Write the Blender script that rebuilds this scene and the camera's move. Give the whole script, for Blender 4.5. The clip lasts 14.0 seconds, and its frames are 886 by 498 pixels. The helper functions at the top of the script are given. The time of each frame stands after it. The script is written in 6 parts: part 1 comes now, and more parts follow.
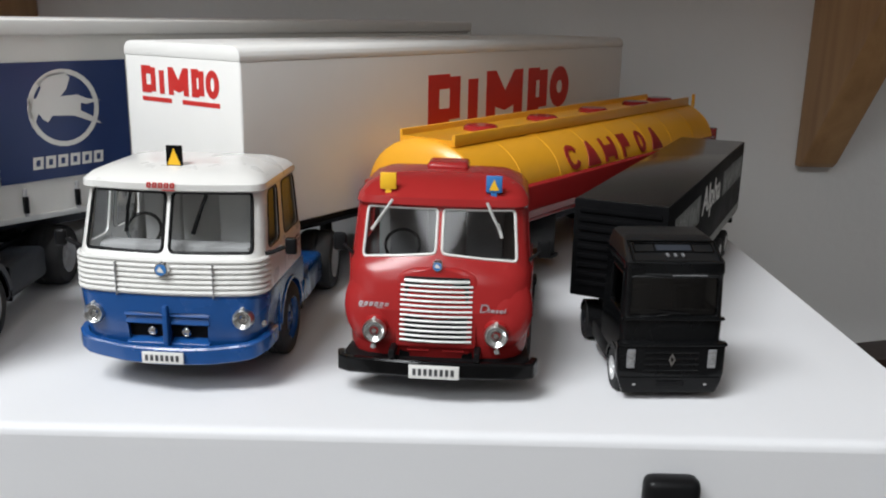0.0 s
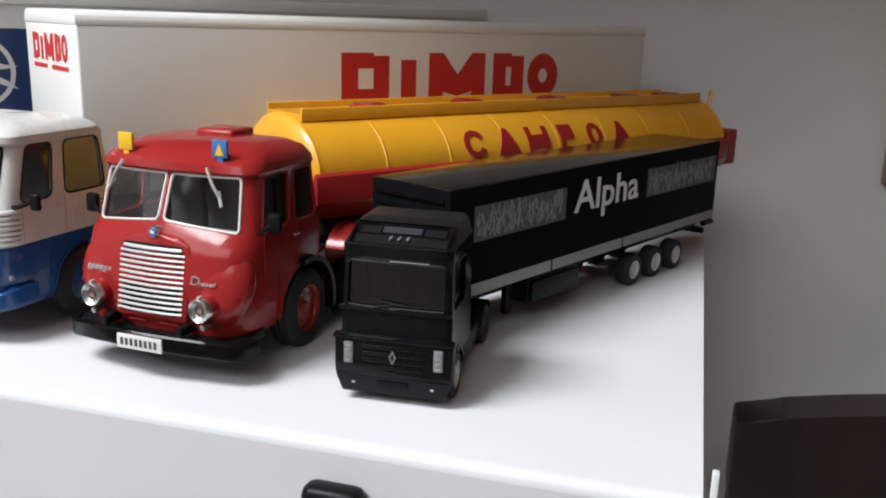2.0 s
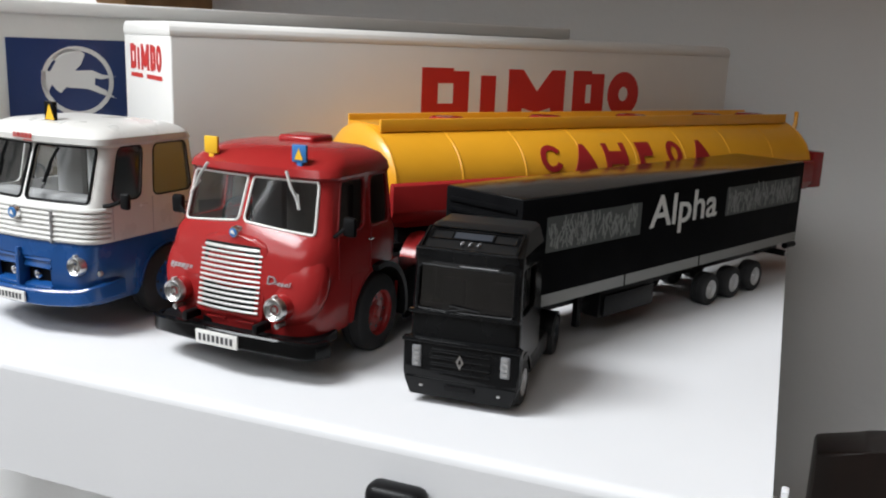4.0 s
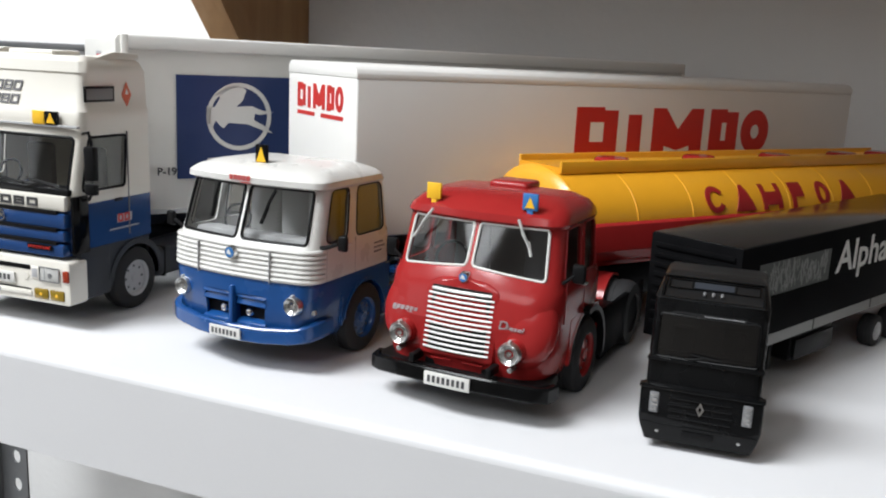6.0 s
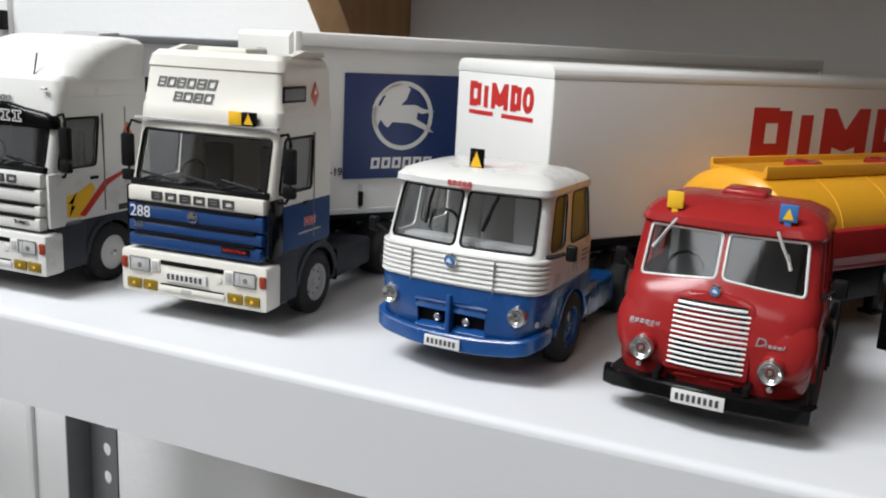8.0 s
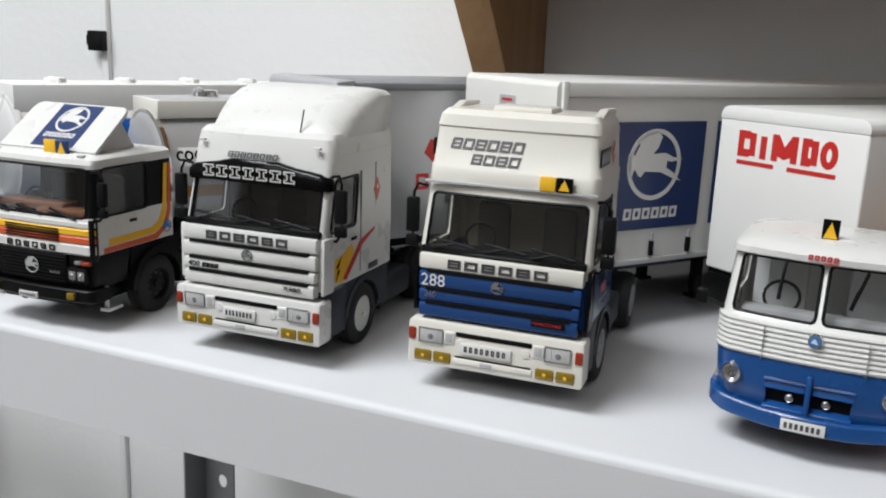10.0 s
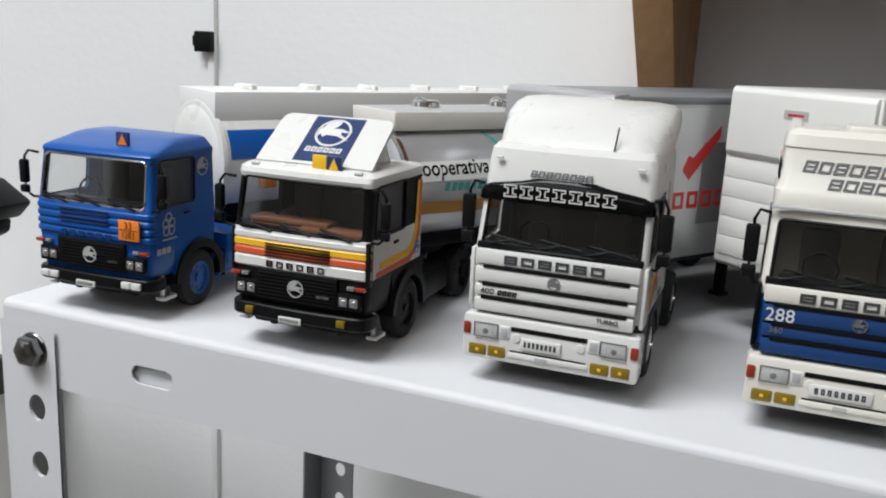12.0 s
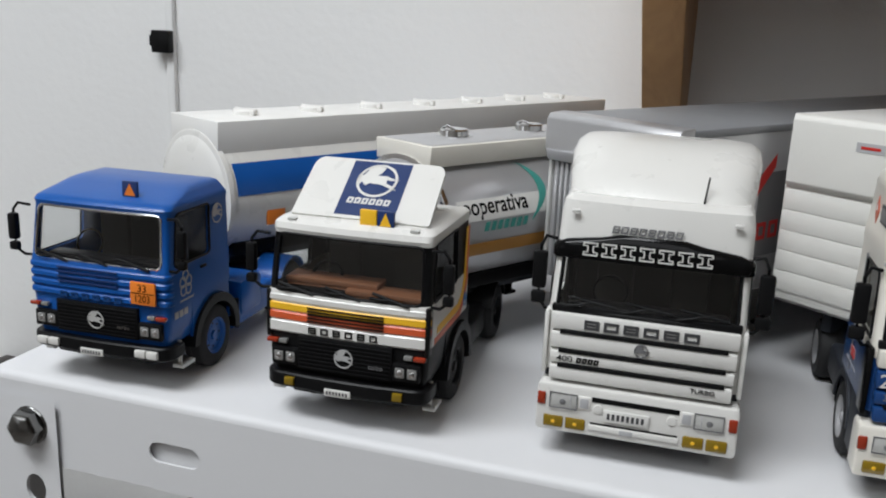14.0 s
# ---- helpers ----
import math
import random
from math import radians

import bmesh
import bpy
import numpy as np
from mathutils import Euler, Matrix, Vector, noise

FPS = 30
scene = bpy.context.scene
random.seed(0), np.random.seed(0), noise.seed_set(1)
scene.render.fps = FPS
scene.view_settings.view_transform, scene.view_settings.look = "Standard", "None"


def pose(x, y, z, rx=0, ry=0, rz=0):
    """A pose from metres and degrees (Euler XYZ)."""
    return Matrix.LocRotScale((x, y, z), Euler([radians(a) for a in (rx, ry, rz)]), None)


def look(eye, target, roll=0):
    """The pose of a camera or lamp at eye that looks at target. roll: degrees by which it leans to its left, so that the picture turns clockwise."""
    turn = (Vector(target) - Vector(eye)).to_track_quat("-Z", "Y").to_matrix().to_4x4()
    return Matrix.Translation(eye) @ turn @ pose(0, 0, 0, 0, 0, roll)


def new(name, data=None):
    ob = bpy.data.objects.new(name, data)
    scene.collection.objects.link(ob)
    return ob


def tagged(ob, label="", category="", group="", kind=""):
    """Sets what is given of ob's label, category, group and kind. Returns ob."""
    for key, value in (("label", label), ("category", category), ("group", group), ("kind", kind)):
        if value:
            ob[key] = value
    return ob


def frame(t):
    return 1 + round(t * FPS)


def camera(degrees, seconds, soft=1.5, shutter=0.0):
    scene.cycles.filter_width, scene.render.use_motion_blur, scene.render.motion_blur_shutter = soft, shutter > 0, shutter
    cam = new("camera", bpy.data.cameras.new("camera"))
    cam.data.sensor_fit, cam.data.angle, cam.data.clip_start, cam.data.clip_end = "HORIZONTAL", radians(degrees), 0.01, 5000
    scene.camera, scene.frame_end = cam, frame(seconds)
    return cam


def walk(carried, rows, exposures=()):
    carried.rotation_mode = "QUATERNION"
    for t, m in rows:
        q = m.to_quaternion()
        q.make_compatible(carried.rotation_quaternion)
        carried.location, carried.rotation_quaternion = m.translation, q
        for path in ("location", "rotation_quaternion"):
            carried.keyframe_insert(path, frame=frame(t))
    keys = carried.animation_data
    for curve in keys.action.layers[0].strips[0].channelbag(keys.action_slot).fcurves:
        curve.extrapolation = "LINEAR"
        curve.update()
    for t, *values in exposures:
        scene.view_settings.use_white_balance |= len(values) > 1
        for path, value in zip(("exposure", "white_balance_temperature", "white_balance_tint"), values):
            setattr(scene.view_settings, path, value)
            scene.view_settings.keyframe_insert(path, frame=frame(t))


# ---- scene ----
cam = camera(53.08, 14.0, soft=2.0)
# seconds, eye in metres, turn in degrees
PATH = [
    (0.0, 0.0367, -0.2252, 1.1128, 75.12, -1.12, 0.54),
    (0.5, 0.0755, -0.2162, 1.1155, 74.95, -0.10, 6.59),
    (1.0, 0.1036, -0.1954, 1.1052, 74.89, 0.16, 10.79),
    (1.5, 0.1452, -0.1913, 1.1017, 75.23, -1.05, 13.41),
    (2.0, 0.1698, -0.1857, 1.1005, 75.63, -1.70, 15.98),
    (2.2, 0.1761, -0.1842, 1.1006, 75.64, -1.89, 17.03),
    (4.3, 0.1711, -0.1898, 1.0964, 77.34, -2.38, 21.58),
    (4.5, 0.1671, -0.1914, 1.0970, 77.53, -2.52, 21.65),
    (5.0, 0.1529, -0.1978, 1.1011, 77.65, -2.54, 21.60),
    (5.5, 0.1340, -0.2063, 1.1021, 77.93, -2.73, 21.75),
    (6.0, 0.1186, -0.2147, 1.1042, 77.91, -2.73, 22.28),
    (6.5, 0.1061, -0.2190, 1.1014, 77.79, -2.99, 22.88),
    (7.0, 0.0897, -0.2184, 1.1042, 77.51, -2.94, 23.40),
    (7.5, 0.0734, -0.2215, 1.1040, 77.32, -2.90, 23.62),
    (8.0, 0.0565, -0.2289, 1.1051, 77.11, -2.91, 23.60),
    (8.2, 0.0510, -0.2313, 1.1058, 77.34, -2.57, 24.65),
    (10.3, -0.0623, -0.2519, 1.1213, 76.76, -2.31, 23.29),
    (10.5, -0.0706, -0.2528, 1.1211, 76.93, -2.32, 23.47),
    (11.0, -0.0997, -0.2529, 1.1205, 76.79, -2.42, 23.23),
    (11.5, -0.1306, -0.2582, 1.1184, 76.64, -2.74, 23.18),
    (12.0, -0.1569, -0.2689, 1.1196, 76.77, -2.91, 23.13),
    (12.5, -0.1711, -0.2702, 1.1233, 76.45, -2.99, 22.84),
    (13.0, -0.1892, -0.2687, 1.1346, 76.35, -2.69, 22.30),
    (13.5, -0.2003, -0.2679, 1.1487, 75.88, -2.55, 20.15),
    (14.0, -0.2114, -0.2499, 1.1378, 75.27, -2.33, 18.44),
]
walk(cam, [(t, pose(x, y, z, rx, ry, rz)) for t, x, y, z, rx, ry, rz in PATH],
     [(0.0, 0.06), (2.0, 0.32), (5.0, 0.34), (8.0, 0.03), (11.0, -0.29), (12.5, -0.32), (14.0, -0.54)])

# ---- light ----
TOP = 1.005          # top of the shelf
FRONT = -0.0105      # front face of the shelf
WALL = 0.398         # back wall
world = bpy.data.worlds.new("room_air")
scene.world = world
world.use_nodes = True
world.node_tree.nodes["Background"].inputs[0].default_value = (0.9, 0.95, 1.0, 1)
world.node_tree.nodes["Background"].inputs[1].default_value = 0.25


def area_lamp(name, eye, target, sx, sy, watts, colour):
    data = bpy.data.lights.new(name, "AREA")
    data.shape, data.size, data.size_y, data.energy, data.color = "RECTANGLE", sx, sy, watts, colour
    ob = new(name, data)
    ob.matrix_world = look(eye, target)
    return ob


area_lamp("overhead_light", (-0.75, -0.74, 2.42), (-0.75, -0.62, 0), 1.0, 0.5, 44, (0.93, 0.966, 1.0))
# unseen fill added at the left; the room has no window there
area_lamp("left_fill_light", (-2.12, -1.5, 1.6), (-0.4, 0.0, 1.0), 1.3, 1.2, 4.5, (0.90, 0.95, 1.0))
# second, unseen overhead fill added to brighten the truck fronts and trailer sides
area_lamp("overhead_light", (-0.35, -1.5, 2.42), (-0.2, -0.2, 1.0), 1.8, 0.9, 18, (0.94, 0.97, 1.0))


# ---- materials ----
def node_mat(name):
    m = bpy.data.materials.new(name)
    m.use_nodes = True
    t = m.node_tree
    return m, t, t.nodes["Principled BSDF"]


def paint(name, rgb, rough=0.3, metal=0.0, coat=0.0, vary=0.06, scale=90.0, bump=0.03, fine=1500.0, spec=0.5, relief=0.0004):
    """Cast and sprayed surfaces: two scales of colour and gloss change, fine relief."""
    m, t, b = node_mat(name)
    n, l = t.nodes, t.links
    co = n.new("ShaderNodeTexCoord")
    a = n.new("ShaderNodeTexNoise")
    a.inputs["Scale"].default_value, a.inputs["Detail"].default_value = scale, 4
    f = n.new("ShaderNodeTexNoise")
    f.inputs["Scale"].default_value, f.inputs["Detail"].default_value = fine, 2
    l.new(co.outputs["Object"], a.inputs["Vector"])
    l.new(co.outputs["Object"], f.inputs["Vector"])
    mix = n.new("ShaderNodeMix")
    mix.data_type = "RGBA"
    mix.inputs["A"].default_value = (*[c * (1 - vary) for c in rgb], 1)
    mix.inputs["B"].default_value = (*[min(1, c * (1 + vary) + 0.004) for c in rgb], 1)
    l.new(a.outputs["Fac"], mix.inputs["Factor"])
    l.new(mix.outputs["Result"], b.inputs["Base Color"])
    r = n.new("ShaderNodeMapRange")
    r.inputs["To Min"].default_value, r.inputs["To Max"].default_value = rough * 0.8, min(1, rough * 1.25)
    l.new(a.outputs["Fac"], r.inputs["Value"])
    l.new(r.outputs["Result"], b.inputs["Roughness"])
    bp = n.new("ShaderNodeBump")
    bp.inputs["Strength"].default_value, bp.inputs["Distance"].default_value = bump, relief
    l.new(f.outputs["Fac"], bp.inputs["Height"])
    l.new(bp.outputs["Normal"], b.inputs["Normal"])
    b.inputs["Metallic"].default_value, b.inputs["Coat Weight"].default_value = metal, coat
    b.inputs["Specular IOR Level"].default_value = spec
    return m


def glass(name, tint, gloss=0.07, edge=0.6):
    """A thin pane: what passes is tinted, gloss grows towards grazing."""
    m, t, b = node_mat(name)
    n, l = t.nodes, t.links
    n.remove(b)
    tr = n.new("ShaderNodeBsdfTransparent")
    tr.inputs[0].default_value = (*tint, 1)
    gl = n.new("ShaderNodeBsdfGlossy")
    gl.inputs["Roughness"].default_value = gloss
    lw = n.new("ShaderNodeLayerWeight")
    pw = n.new("ShaderNodeMath")
    pw.operation = "POWER"
    pw.inputs[1].default_value = 4.0
    l.new(lw.outputs["Facing"], pw.inputs[0])
    fr = n.new("ShaderNodeMath")
    fr.operation = "MULTIPLY_ADD"
    fr.inputs[1].default_value, fr.inputs[2].default_value = edge, 0.085
    l.new(pw.outputs[0], fr.inputs[0])
    mx = n.new("ShaderNodeMixShader")
    l.new(fr.outputs[0], mx.inputs[0])
    l.new(tr.outputs[0], mx.inputs[1])
    l.new(gl.outputs[0], mx.inputs[2])
    l.new(mx.outputs[0], n["Material Output"].inputs[0])
    return m


def wood(name, dark, light, rough=0.5):
    m, t, b = node_mat(name)
    n, l = t.nodes, t.links
    co = n.new("ShaderNodeTexCoord")
    mp = n.new("ShaderNodeMapping")
    mp.inputs["Scale"].default_value = (60, 60, 4)
    a = n.new("ShaderNodeTexNoise")
    a.inputs["Scale"].default_value, a.inputs["Detail"].default_value, a.inputs["Distortion"].default_value = 1.0, 8, 0.8
    l.new(co.outputs["Object"], mp.inputs[0])
    l.new(mp.outputs[0], a.inputs["Vector"])
    ramp = n.new("ShaderNodeValToRGB")
    ramp.color_ramp.elements[0].position, ramp.color_ramp.elements[0].color = 0.3, (*dark, 1)
    ramp.color_ramp.elements[1].position, ramp.color_ramp.elements[1].color = 0.7, (*light, 1)
    l.new(a.outputs["Fac"], ramp.inputs[0])
    l.new(ramp.outputs[0], b.inputs["Base Color"])
    bp = n.new("ShaderNodeBump")
    bp.inputs["Strength"].default_value, bp.inputs["Distance"].default_value = 0.15, 0.001
    l.new(a.outputs["Fac"], bp.inputs["Height"])
    l.new(bp.outputs["Normal"], b.inputs["Normal"])
    b.inputs["Roughness"].default_value = rough
    return m


WHITE = paint("white_paint", (0.69, 0.68, 0.65), 0.28, coat=0.2, vary=0.02)
CREAM = paint("cream_white_paint", (0.73, 0.70, 0.63), 0.3, coat=0.2, vary=0.02)
TRAILER_WHITE = paint("trailer_white", (0.78, 0.77, 0.74), 0.32, vary=0.02)
TARP_WHITE = paint("tarpaulin_white", (0.74, 0.73, 0.69), 0.45, vary=0.03, bump=0.1, fine=700)
BLUE = paint("truck_blue", (0.007, 0.064, 0.23), 0.26, coat=0.3, vary=0.05)
BRIGHT_BLUE = paint("tanker_blue", (0.004, 0.080, 0.33), 0.3, coat=0.05, vary=0.05, spec=0.35)
NAVY = paint("dark_blue_print", (0.009, 0.030, 0.12), 0.35, vary=0.04)
DEEP_BLUE = paint("deep_blue_paint", (0.009, 0.048, 0.17), 0.22, coat=0.4, vary=0.06)
RED = paint("truck_red", (0.30, 0.017, 0.017), 0.19, vary=0.06, spec=0.32)
PRINT_RED = paint("print_red", (0.55, 0.025, 0.02), 0.4, vary=0.04)
DARK_RED = paint("letter_red", (0.30, 0.012, 0.014), 0.4, vary=0.04)
YELLOW = paint("tank_yellow", (0.78, 0.36, 0.018), 0.32, coat=0.2, vary=0.05)
SIGN_YELLOW = paint("sign_yellow", (0.85, 0.48, 0.02), 0.4, vary=0.03)
SIGN_BLUE = paint("sign_blue", (0.03, 0.16, 0.42), 0.4, vary=0.03)
ORANGE = paint("sign_orange", (0.75, 0.20, 0.02), 0.4, vary=0.05)
STRIPE_RED = paint("stripe_red", (0.62, 0.10, 0.03), 0.35, vary=0.04)
BLACK = paint("gloss_black", (0.003, 0.003, 0.0032), 0.10, coat=0.0, vary=0.2, spec=0.12)
CAB_BLACK = paint("small_cab_black", (0.003, 0.0032, 0.0036), 0.08, coat=0.0, vary=0.2, spec=0.2)
DECK_BLACK = paint("dull_black_deck", (0.008, 0.0085, 0.009), 0.34, vary=0.2, spec=0.3)
ROOF_BLACK = paint("polished_black_roof", (0.008, 0.0075, 0.007), 0.14, vary=0.2, spec=0.6)
PLASTIC = paint("black_plastic", (0.005, 0.005, 0.0055), 0.36, vary=0.2, bump=0.1, spec=0.13)
SATIN_BLACK = paint("satin_black_print", (0.0035, 0.0035, 0.004), 0.4, vary=0.2, spec=0.01)
RUBBER = paint("tyre_rubber", (0.011, 0.011, 0.012), 0.75, vary=0.25, bump=0.25, fine=900)
CHASSIS = paint("chassis_grey", (0.018, 0.022, 0.030), 0.5, vary=0.2, bump=0.1)
INSIDE_GREY = paint("interior_grey", (0.34, 0.34, 0.34), 0.6, vary=0.08)
INSIDE_PALE = paint("interior_pale", (0.80, 0.80, 0.79), 0.6, vary=0.05)
INSIDE_DARK = paint("interior_olive", (0.06, 0.057, 0.048), 0.6, vary=0.15)
INSIDE_OLIVE = paint("interior_pale_olive", (0.46, 0.43, 0.34), 0.6, vary=0.15)
BROWN = paint("dashboard_brown", (0.26, 0.11, 0.055), 0.5, vary=0.12)
RIM = paint("silver_rim", (0.55, 0.55, 0.55), 0.35, metal=0.3, vary=0.08)
CHROME = paint("chrome", (0.85, 0.85, 0.85), 0.14, metal=1.0, vary=0.03)
SILVER = paint("silver_paint", (0.52, 0.52, 0.53), 0.34, metal=0.55, vary=0.05)
TRIM_SILVER = paint("silver_trim", (0.62, 0.62, 0.60), 0.3, metal=0.35, vary=0.04)
GREY = paint("grey_print", (0.16, 0.16, 0.165), 0.4, vary=0.06)
DARK_PRINT = paint("dark_print", (0.055, 0.055, 0.058), 0.35, vary=0.06)
PALE_GREY = paint("pale_grey", (0.42, 0.42, 0.43), 0.4, vary=0.05)
ROOF_GREY = paint("roof_grey", (0.22, 0.225, 0.235), 0.4, vary=0.06)
OCHRE = paint("ochre_print", (0.42, 0.20, 0.04), 0.4, vary=0.05)
STRIPE_GREY = paint("stripe_grey", (0.24, 0.245, 0.235), 0.45, vary=0.1, scale=60)
PANEL_GREY = paint("panel_grey", (0.055, 0.062, 0.058), 0.45, vary=0.15)
GREEN = paint("print_green", (0.05, 0.28, 0.24), 0.4, vary=0.05)
AMBER = paint("amber_lens", (0.22, 0.14, 0.008), 0.08, coat=0.6, vary=0.08)
RED_LENS = paint("red_lens", (0.28, 0.030, 0.010), 0.12, coat=0.6, vary=0.1)
LAMP_RING = paint("lamp_ring_metal", (0.62, 0.62, 0.61), 0.3, metal=1.0, vary=0.06)
CLEAR_LENS = paint("clear_lens", (0.60, 0.60, 0.58), 0.1, metal=0.25, coat=0.6, vary=0.15, scale=700)
LAMP = paint("lamp_lens", (0.42, 0.42, 0.41), 0.08, metal=0.6, coat=0.8, vary=0.12, scale=900)
PANE = glass("cab_glass", (0.93, 0.94, 0.94))
SMOKED_PANE = glass("smoked_side_glass", (0.34, 0.31, 0.26), 0.1, 0.22)
BLACK_PANE = glass("black_cab_glass", (0.10, 0.105, 0.11), 0.05, 0.12)
DARK_PANE = glass("dark_cab_glass", (0.66, 0.67, 0.66))
STEEL = paint("shelf_white_steel", (0.64, 0.64, 0.65), 0.55, vary=0.02, scale=25, bump=0.06, fine=700, spec=0.35)
GALV = paint("galvanised_steel", (0.30, 0.31, 0.32), 0.38, metal=0.5, vary=0.1, scale=60)
BOLT = paint("bolt_metal", (0.24, 0.24, 0.235), 0.18, metal=1.0, vary=0.15, scale=300)
PLASTER = paint("wall_plaster", (0.78, 0.78, 0.775), 0.75, vary=0.03, scale=6, bump=0.4, fine=130, relief=0.0009)
# grey of unseen walls, chosen for how much fill they bounce
BOUNCE_GREY = paint("unseen_wall_bounce_grey", (0.32, 0.30, 0.28), 0.8, vary=0.05, scale=4)
CEIL = paint("ceiling_paint", (0.8, 0.8, 0.79), 0.8, vary=0.02, scale=4)
# brown of the unseen east wall, chosen to warm the bounced light
BOUNCE_BROWN = paint("unseen_wall_bounce_brown", (0.20, 0.16, 0.125), 0.8, vary=0.05, scale=4)
FLOOR = paint("floor_tile", (0.20, 0.18, 0.165), 0.45, vary=0.12, scale=5)
PINE = wood("bracket_pine", (0.36, 0.19, 0.075), (0.50, 0.29, 0.125))
WALNUT = wood("chair_walnut", (0.009, 0.005, 0.004), (0.021, 0.010, 0.007), 0.35)


# ---- mesh helpers (millimetres in a thing's own axes: x right, y back, z up) ----
def thing(name, x, y, z, yaw, label, category, group=""):
    ob = new(name)
    ob.empty_display_size = 0.02
    ob.matrix_world = pose(x, y, z, 0, 0, yaw)
    return tagged(ob, label, category, group)


def part(name, bm, material, parent, label="", sharp=34, mm=True):
    if mm:
        bmesh.ops.scale(bm, vec=(0.001, 0.001, 0.001), verts=bm.verts)
    bmesh.ops.recalc_face_normals(bm, faces=bm.faces)
    size = {f: f.calc_area() for f in bm.faces}
    for f in bm.faces:      # broad flat faces between bevels stay flat
        f.smooth = size[f] < 4 * max((size[g] for e in f.edges for g in e.link_faces if g is not f), default=0)
    me = bpy.data.meshes.new(name)
    bm.to_mesh(me)
    bm.free()
    for m in (material if isinstance(material, (list, tuple)) else [material]):
        me.materials.append(m)
    me.set_sharp_from_angle(angle=radians(sharp))
    ob = new(name, me)
    if parent:
        ob.parent = parent
    return tagged(ob, label) if label else ob


def box(x0, x1, y0, y1, z0, z1, bevel=0.4, bm=None, seg=2):
    bm = bm or bmesh.new()
    made = bmesh.ops.create_cube(bm, size=1)["verts"]
    for v in made:
        v.co = ((x0 + x1) / 2 + v.co.x * (x1 - x0), (y0 + y1) / 2 + v.co.y * (y1 - y0), (z0 + z1) / 2 + v.co.z * (z1 - z0))
    if bevel:
        edges = {e for v in made for e in v.link_edges}
        bmesh.ops.bevel(bm, geom=list(edges), offset=min(bevel, 0.45 * min(abs(x1 - x0), abs(y1 - y0), abs(z1 - z0))), segments=seg, affect="EDGES", profile=0.5)
    return bm


def prism(profile, a0, a1, axis="x", bevel=0.0, bm=None):
    """A polygon pushed along an axis: (y, z) for x, (x, z) for y, (x, y) for z."""
    bm = bm or bmesh.new()
    put = {"x": lambda p, a: (a, p[0], p[1]), "y": lambda p, a: (p[0], a, p[1]), "z": lambda p, a: (p[0], p[1], a)}[axis]
    lo, hi = [bm.verts.new(put(p, a0)) for p in profile], [bm.verts.new(put(p, a1)) for p in profile]
    n = len(profile)
    faces = [bm.faces.new(lo), bm.faces.new(hi[::-1])] + [bm.faces.new((lo[i], hi[i], hi[(i + 1) % n], lo[(i + 1) % n])) for i in range(n)]
    if bevel:
        edges = {e for f in faces for e in f.edges}
        bmesh.ops.bevel(bm, geom=list(edges), offset=bevel, segments=2, affect="EDGES", profile=0.5)
    return bm


def lathe(profile, centre, axis="x", seg=32, bm=None, caps=True):
    """Turns (radius, along) round an axis through centre."""
    bm = bm or bmesh.new()
    cx, cy, cz = centre
    rings = []
    for r, a in profile:
        ring = []
        for k in range(seg):
            c, s = r * math.cos(2 * math.pi * k / seg), r * math.sin(2 * math.pi * k / seg)
            ring.append(bm.verts.new({"x": (cx + a, cy + c, cz + s), "y": (cx + c, cy + a, cz + s), "z": (cx + c, cy + s, cz + a)}[axis]))
        rings.append(ring)
    for p, q in zip(rings, rings[1:]):
        for k in range(seg):
            bm.faces.new((p[k], p[(k + 1) % seg], q[(k + 1) % seg], q[k]))
    if caps:
        bm.faces.new(rings[0])
        bm.faces.new(rings[-1][::-1])
    return bm


def tube(path, r, seg=8, closed=False, bm=None):
    """A round bar along a path."""
    bm = bm or bmesh.new()
    pts = [Vector(p) for p in path]
    rings, n = [], len(pts)
    for i, p in enumerate(pts):
        a = pts[(i - 1) % n] if closed or i else p
        b = pts[(i + 1) % n] if closed or i < n - 1 else p
        d = (b - a).normalized()
        side = d.cross(Vector((0, 0, 1)))
        side = (side if side.length > 0.05 else d.cross(Vector((1, 0, 0)))).normalized()
        up = side.cross(d)
        rings.append([bm.verts.new(p + r * (side * math.cos(2 * math.pi * k / seg) + up * math.sin(2 * math.pi * k / seg))) for k in range(seg)])
    pairs = list(zip(rings, rings[1:])) + ([(rings[-1], rings[0])] if closed else [])
    for p, q in pairs:
        for k in range(seg):
            bm.faces.new((p[k], p[(k + 1) % seg], q[(k + 1) % seg], q[k]))
    if not closed:
        bm.faces.new(rings[0])
        bm.faces.new(rings[-1][::-1])
    return bm


def flat(polys, origin, u, v, t=0.15, bm=None, place=None):
    """Printed or raised shapes: polygons in (u, v) on a plane at origin, t thick along u x v; touching polygons share their edges."""
    bm = bm or bmesh.new()
    o, u, v = Vector(origin), Vector(u), Vector(v)
    n = u.cross(v).normalized()
    at = place or (lambda a, b: o + u * a + v * b)
    pts, used = {}, {}
    for poly in polys:
        keys = []
        for p in poly:
            key = (round(p[0] * 500), round(p[1] * 500))
            if key not in pts:
                q = at(*p)
                pts[key] = (bm.verts.new(q), bm.verts.new(q + n * t))
            if key not in keys:
                keys.append(key)
        if len(keys) < 3:
            continue
        bm.faces.new([pts[k][1] for k in keys])
        for a, b in zip(keys, keys[1:] + keys[:1]):
            used.setdefault(frozenset((a, b)), []).append((a, b))
    for pairs in used.values():
        if len(pairs) == 1:
            a, b = pairs[0]
            bm.faces.new((pts[a][0], pts[b][0], pts[b][1], pts[a][1]))
    return bm


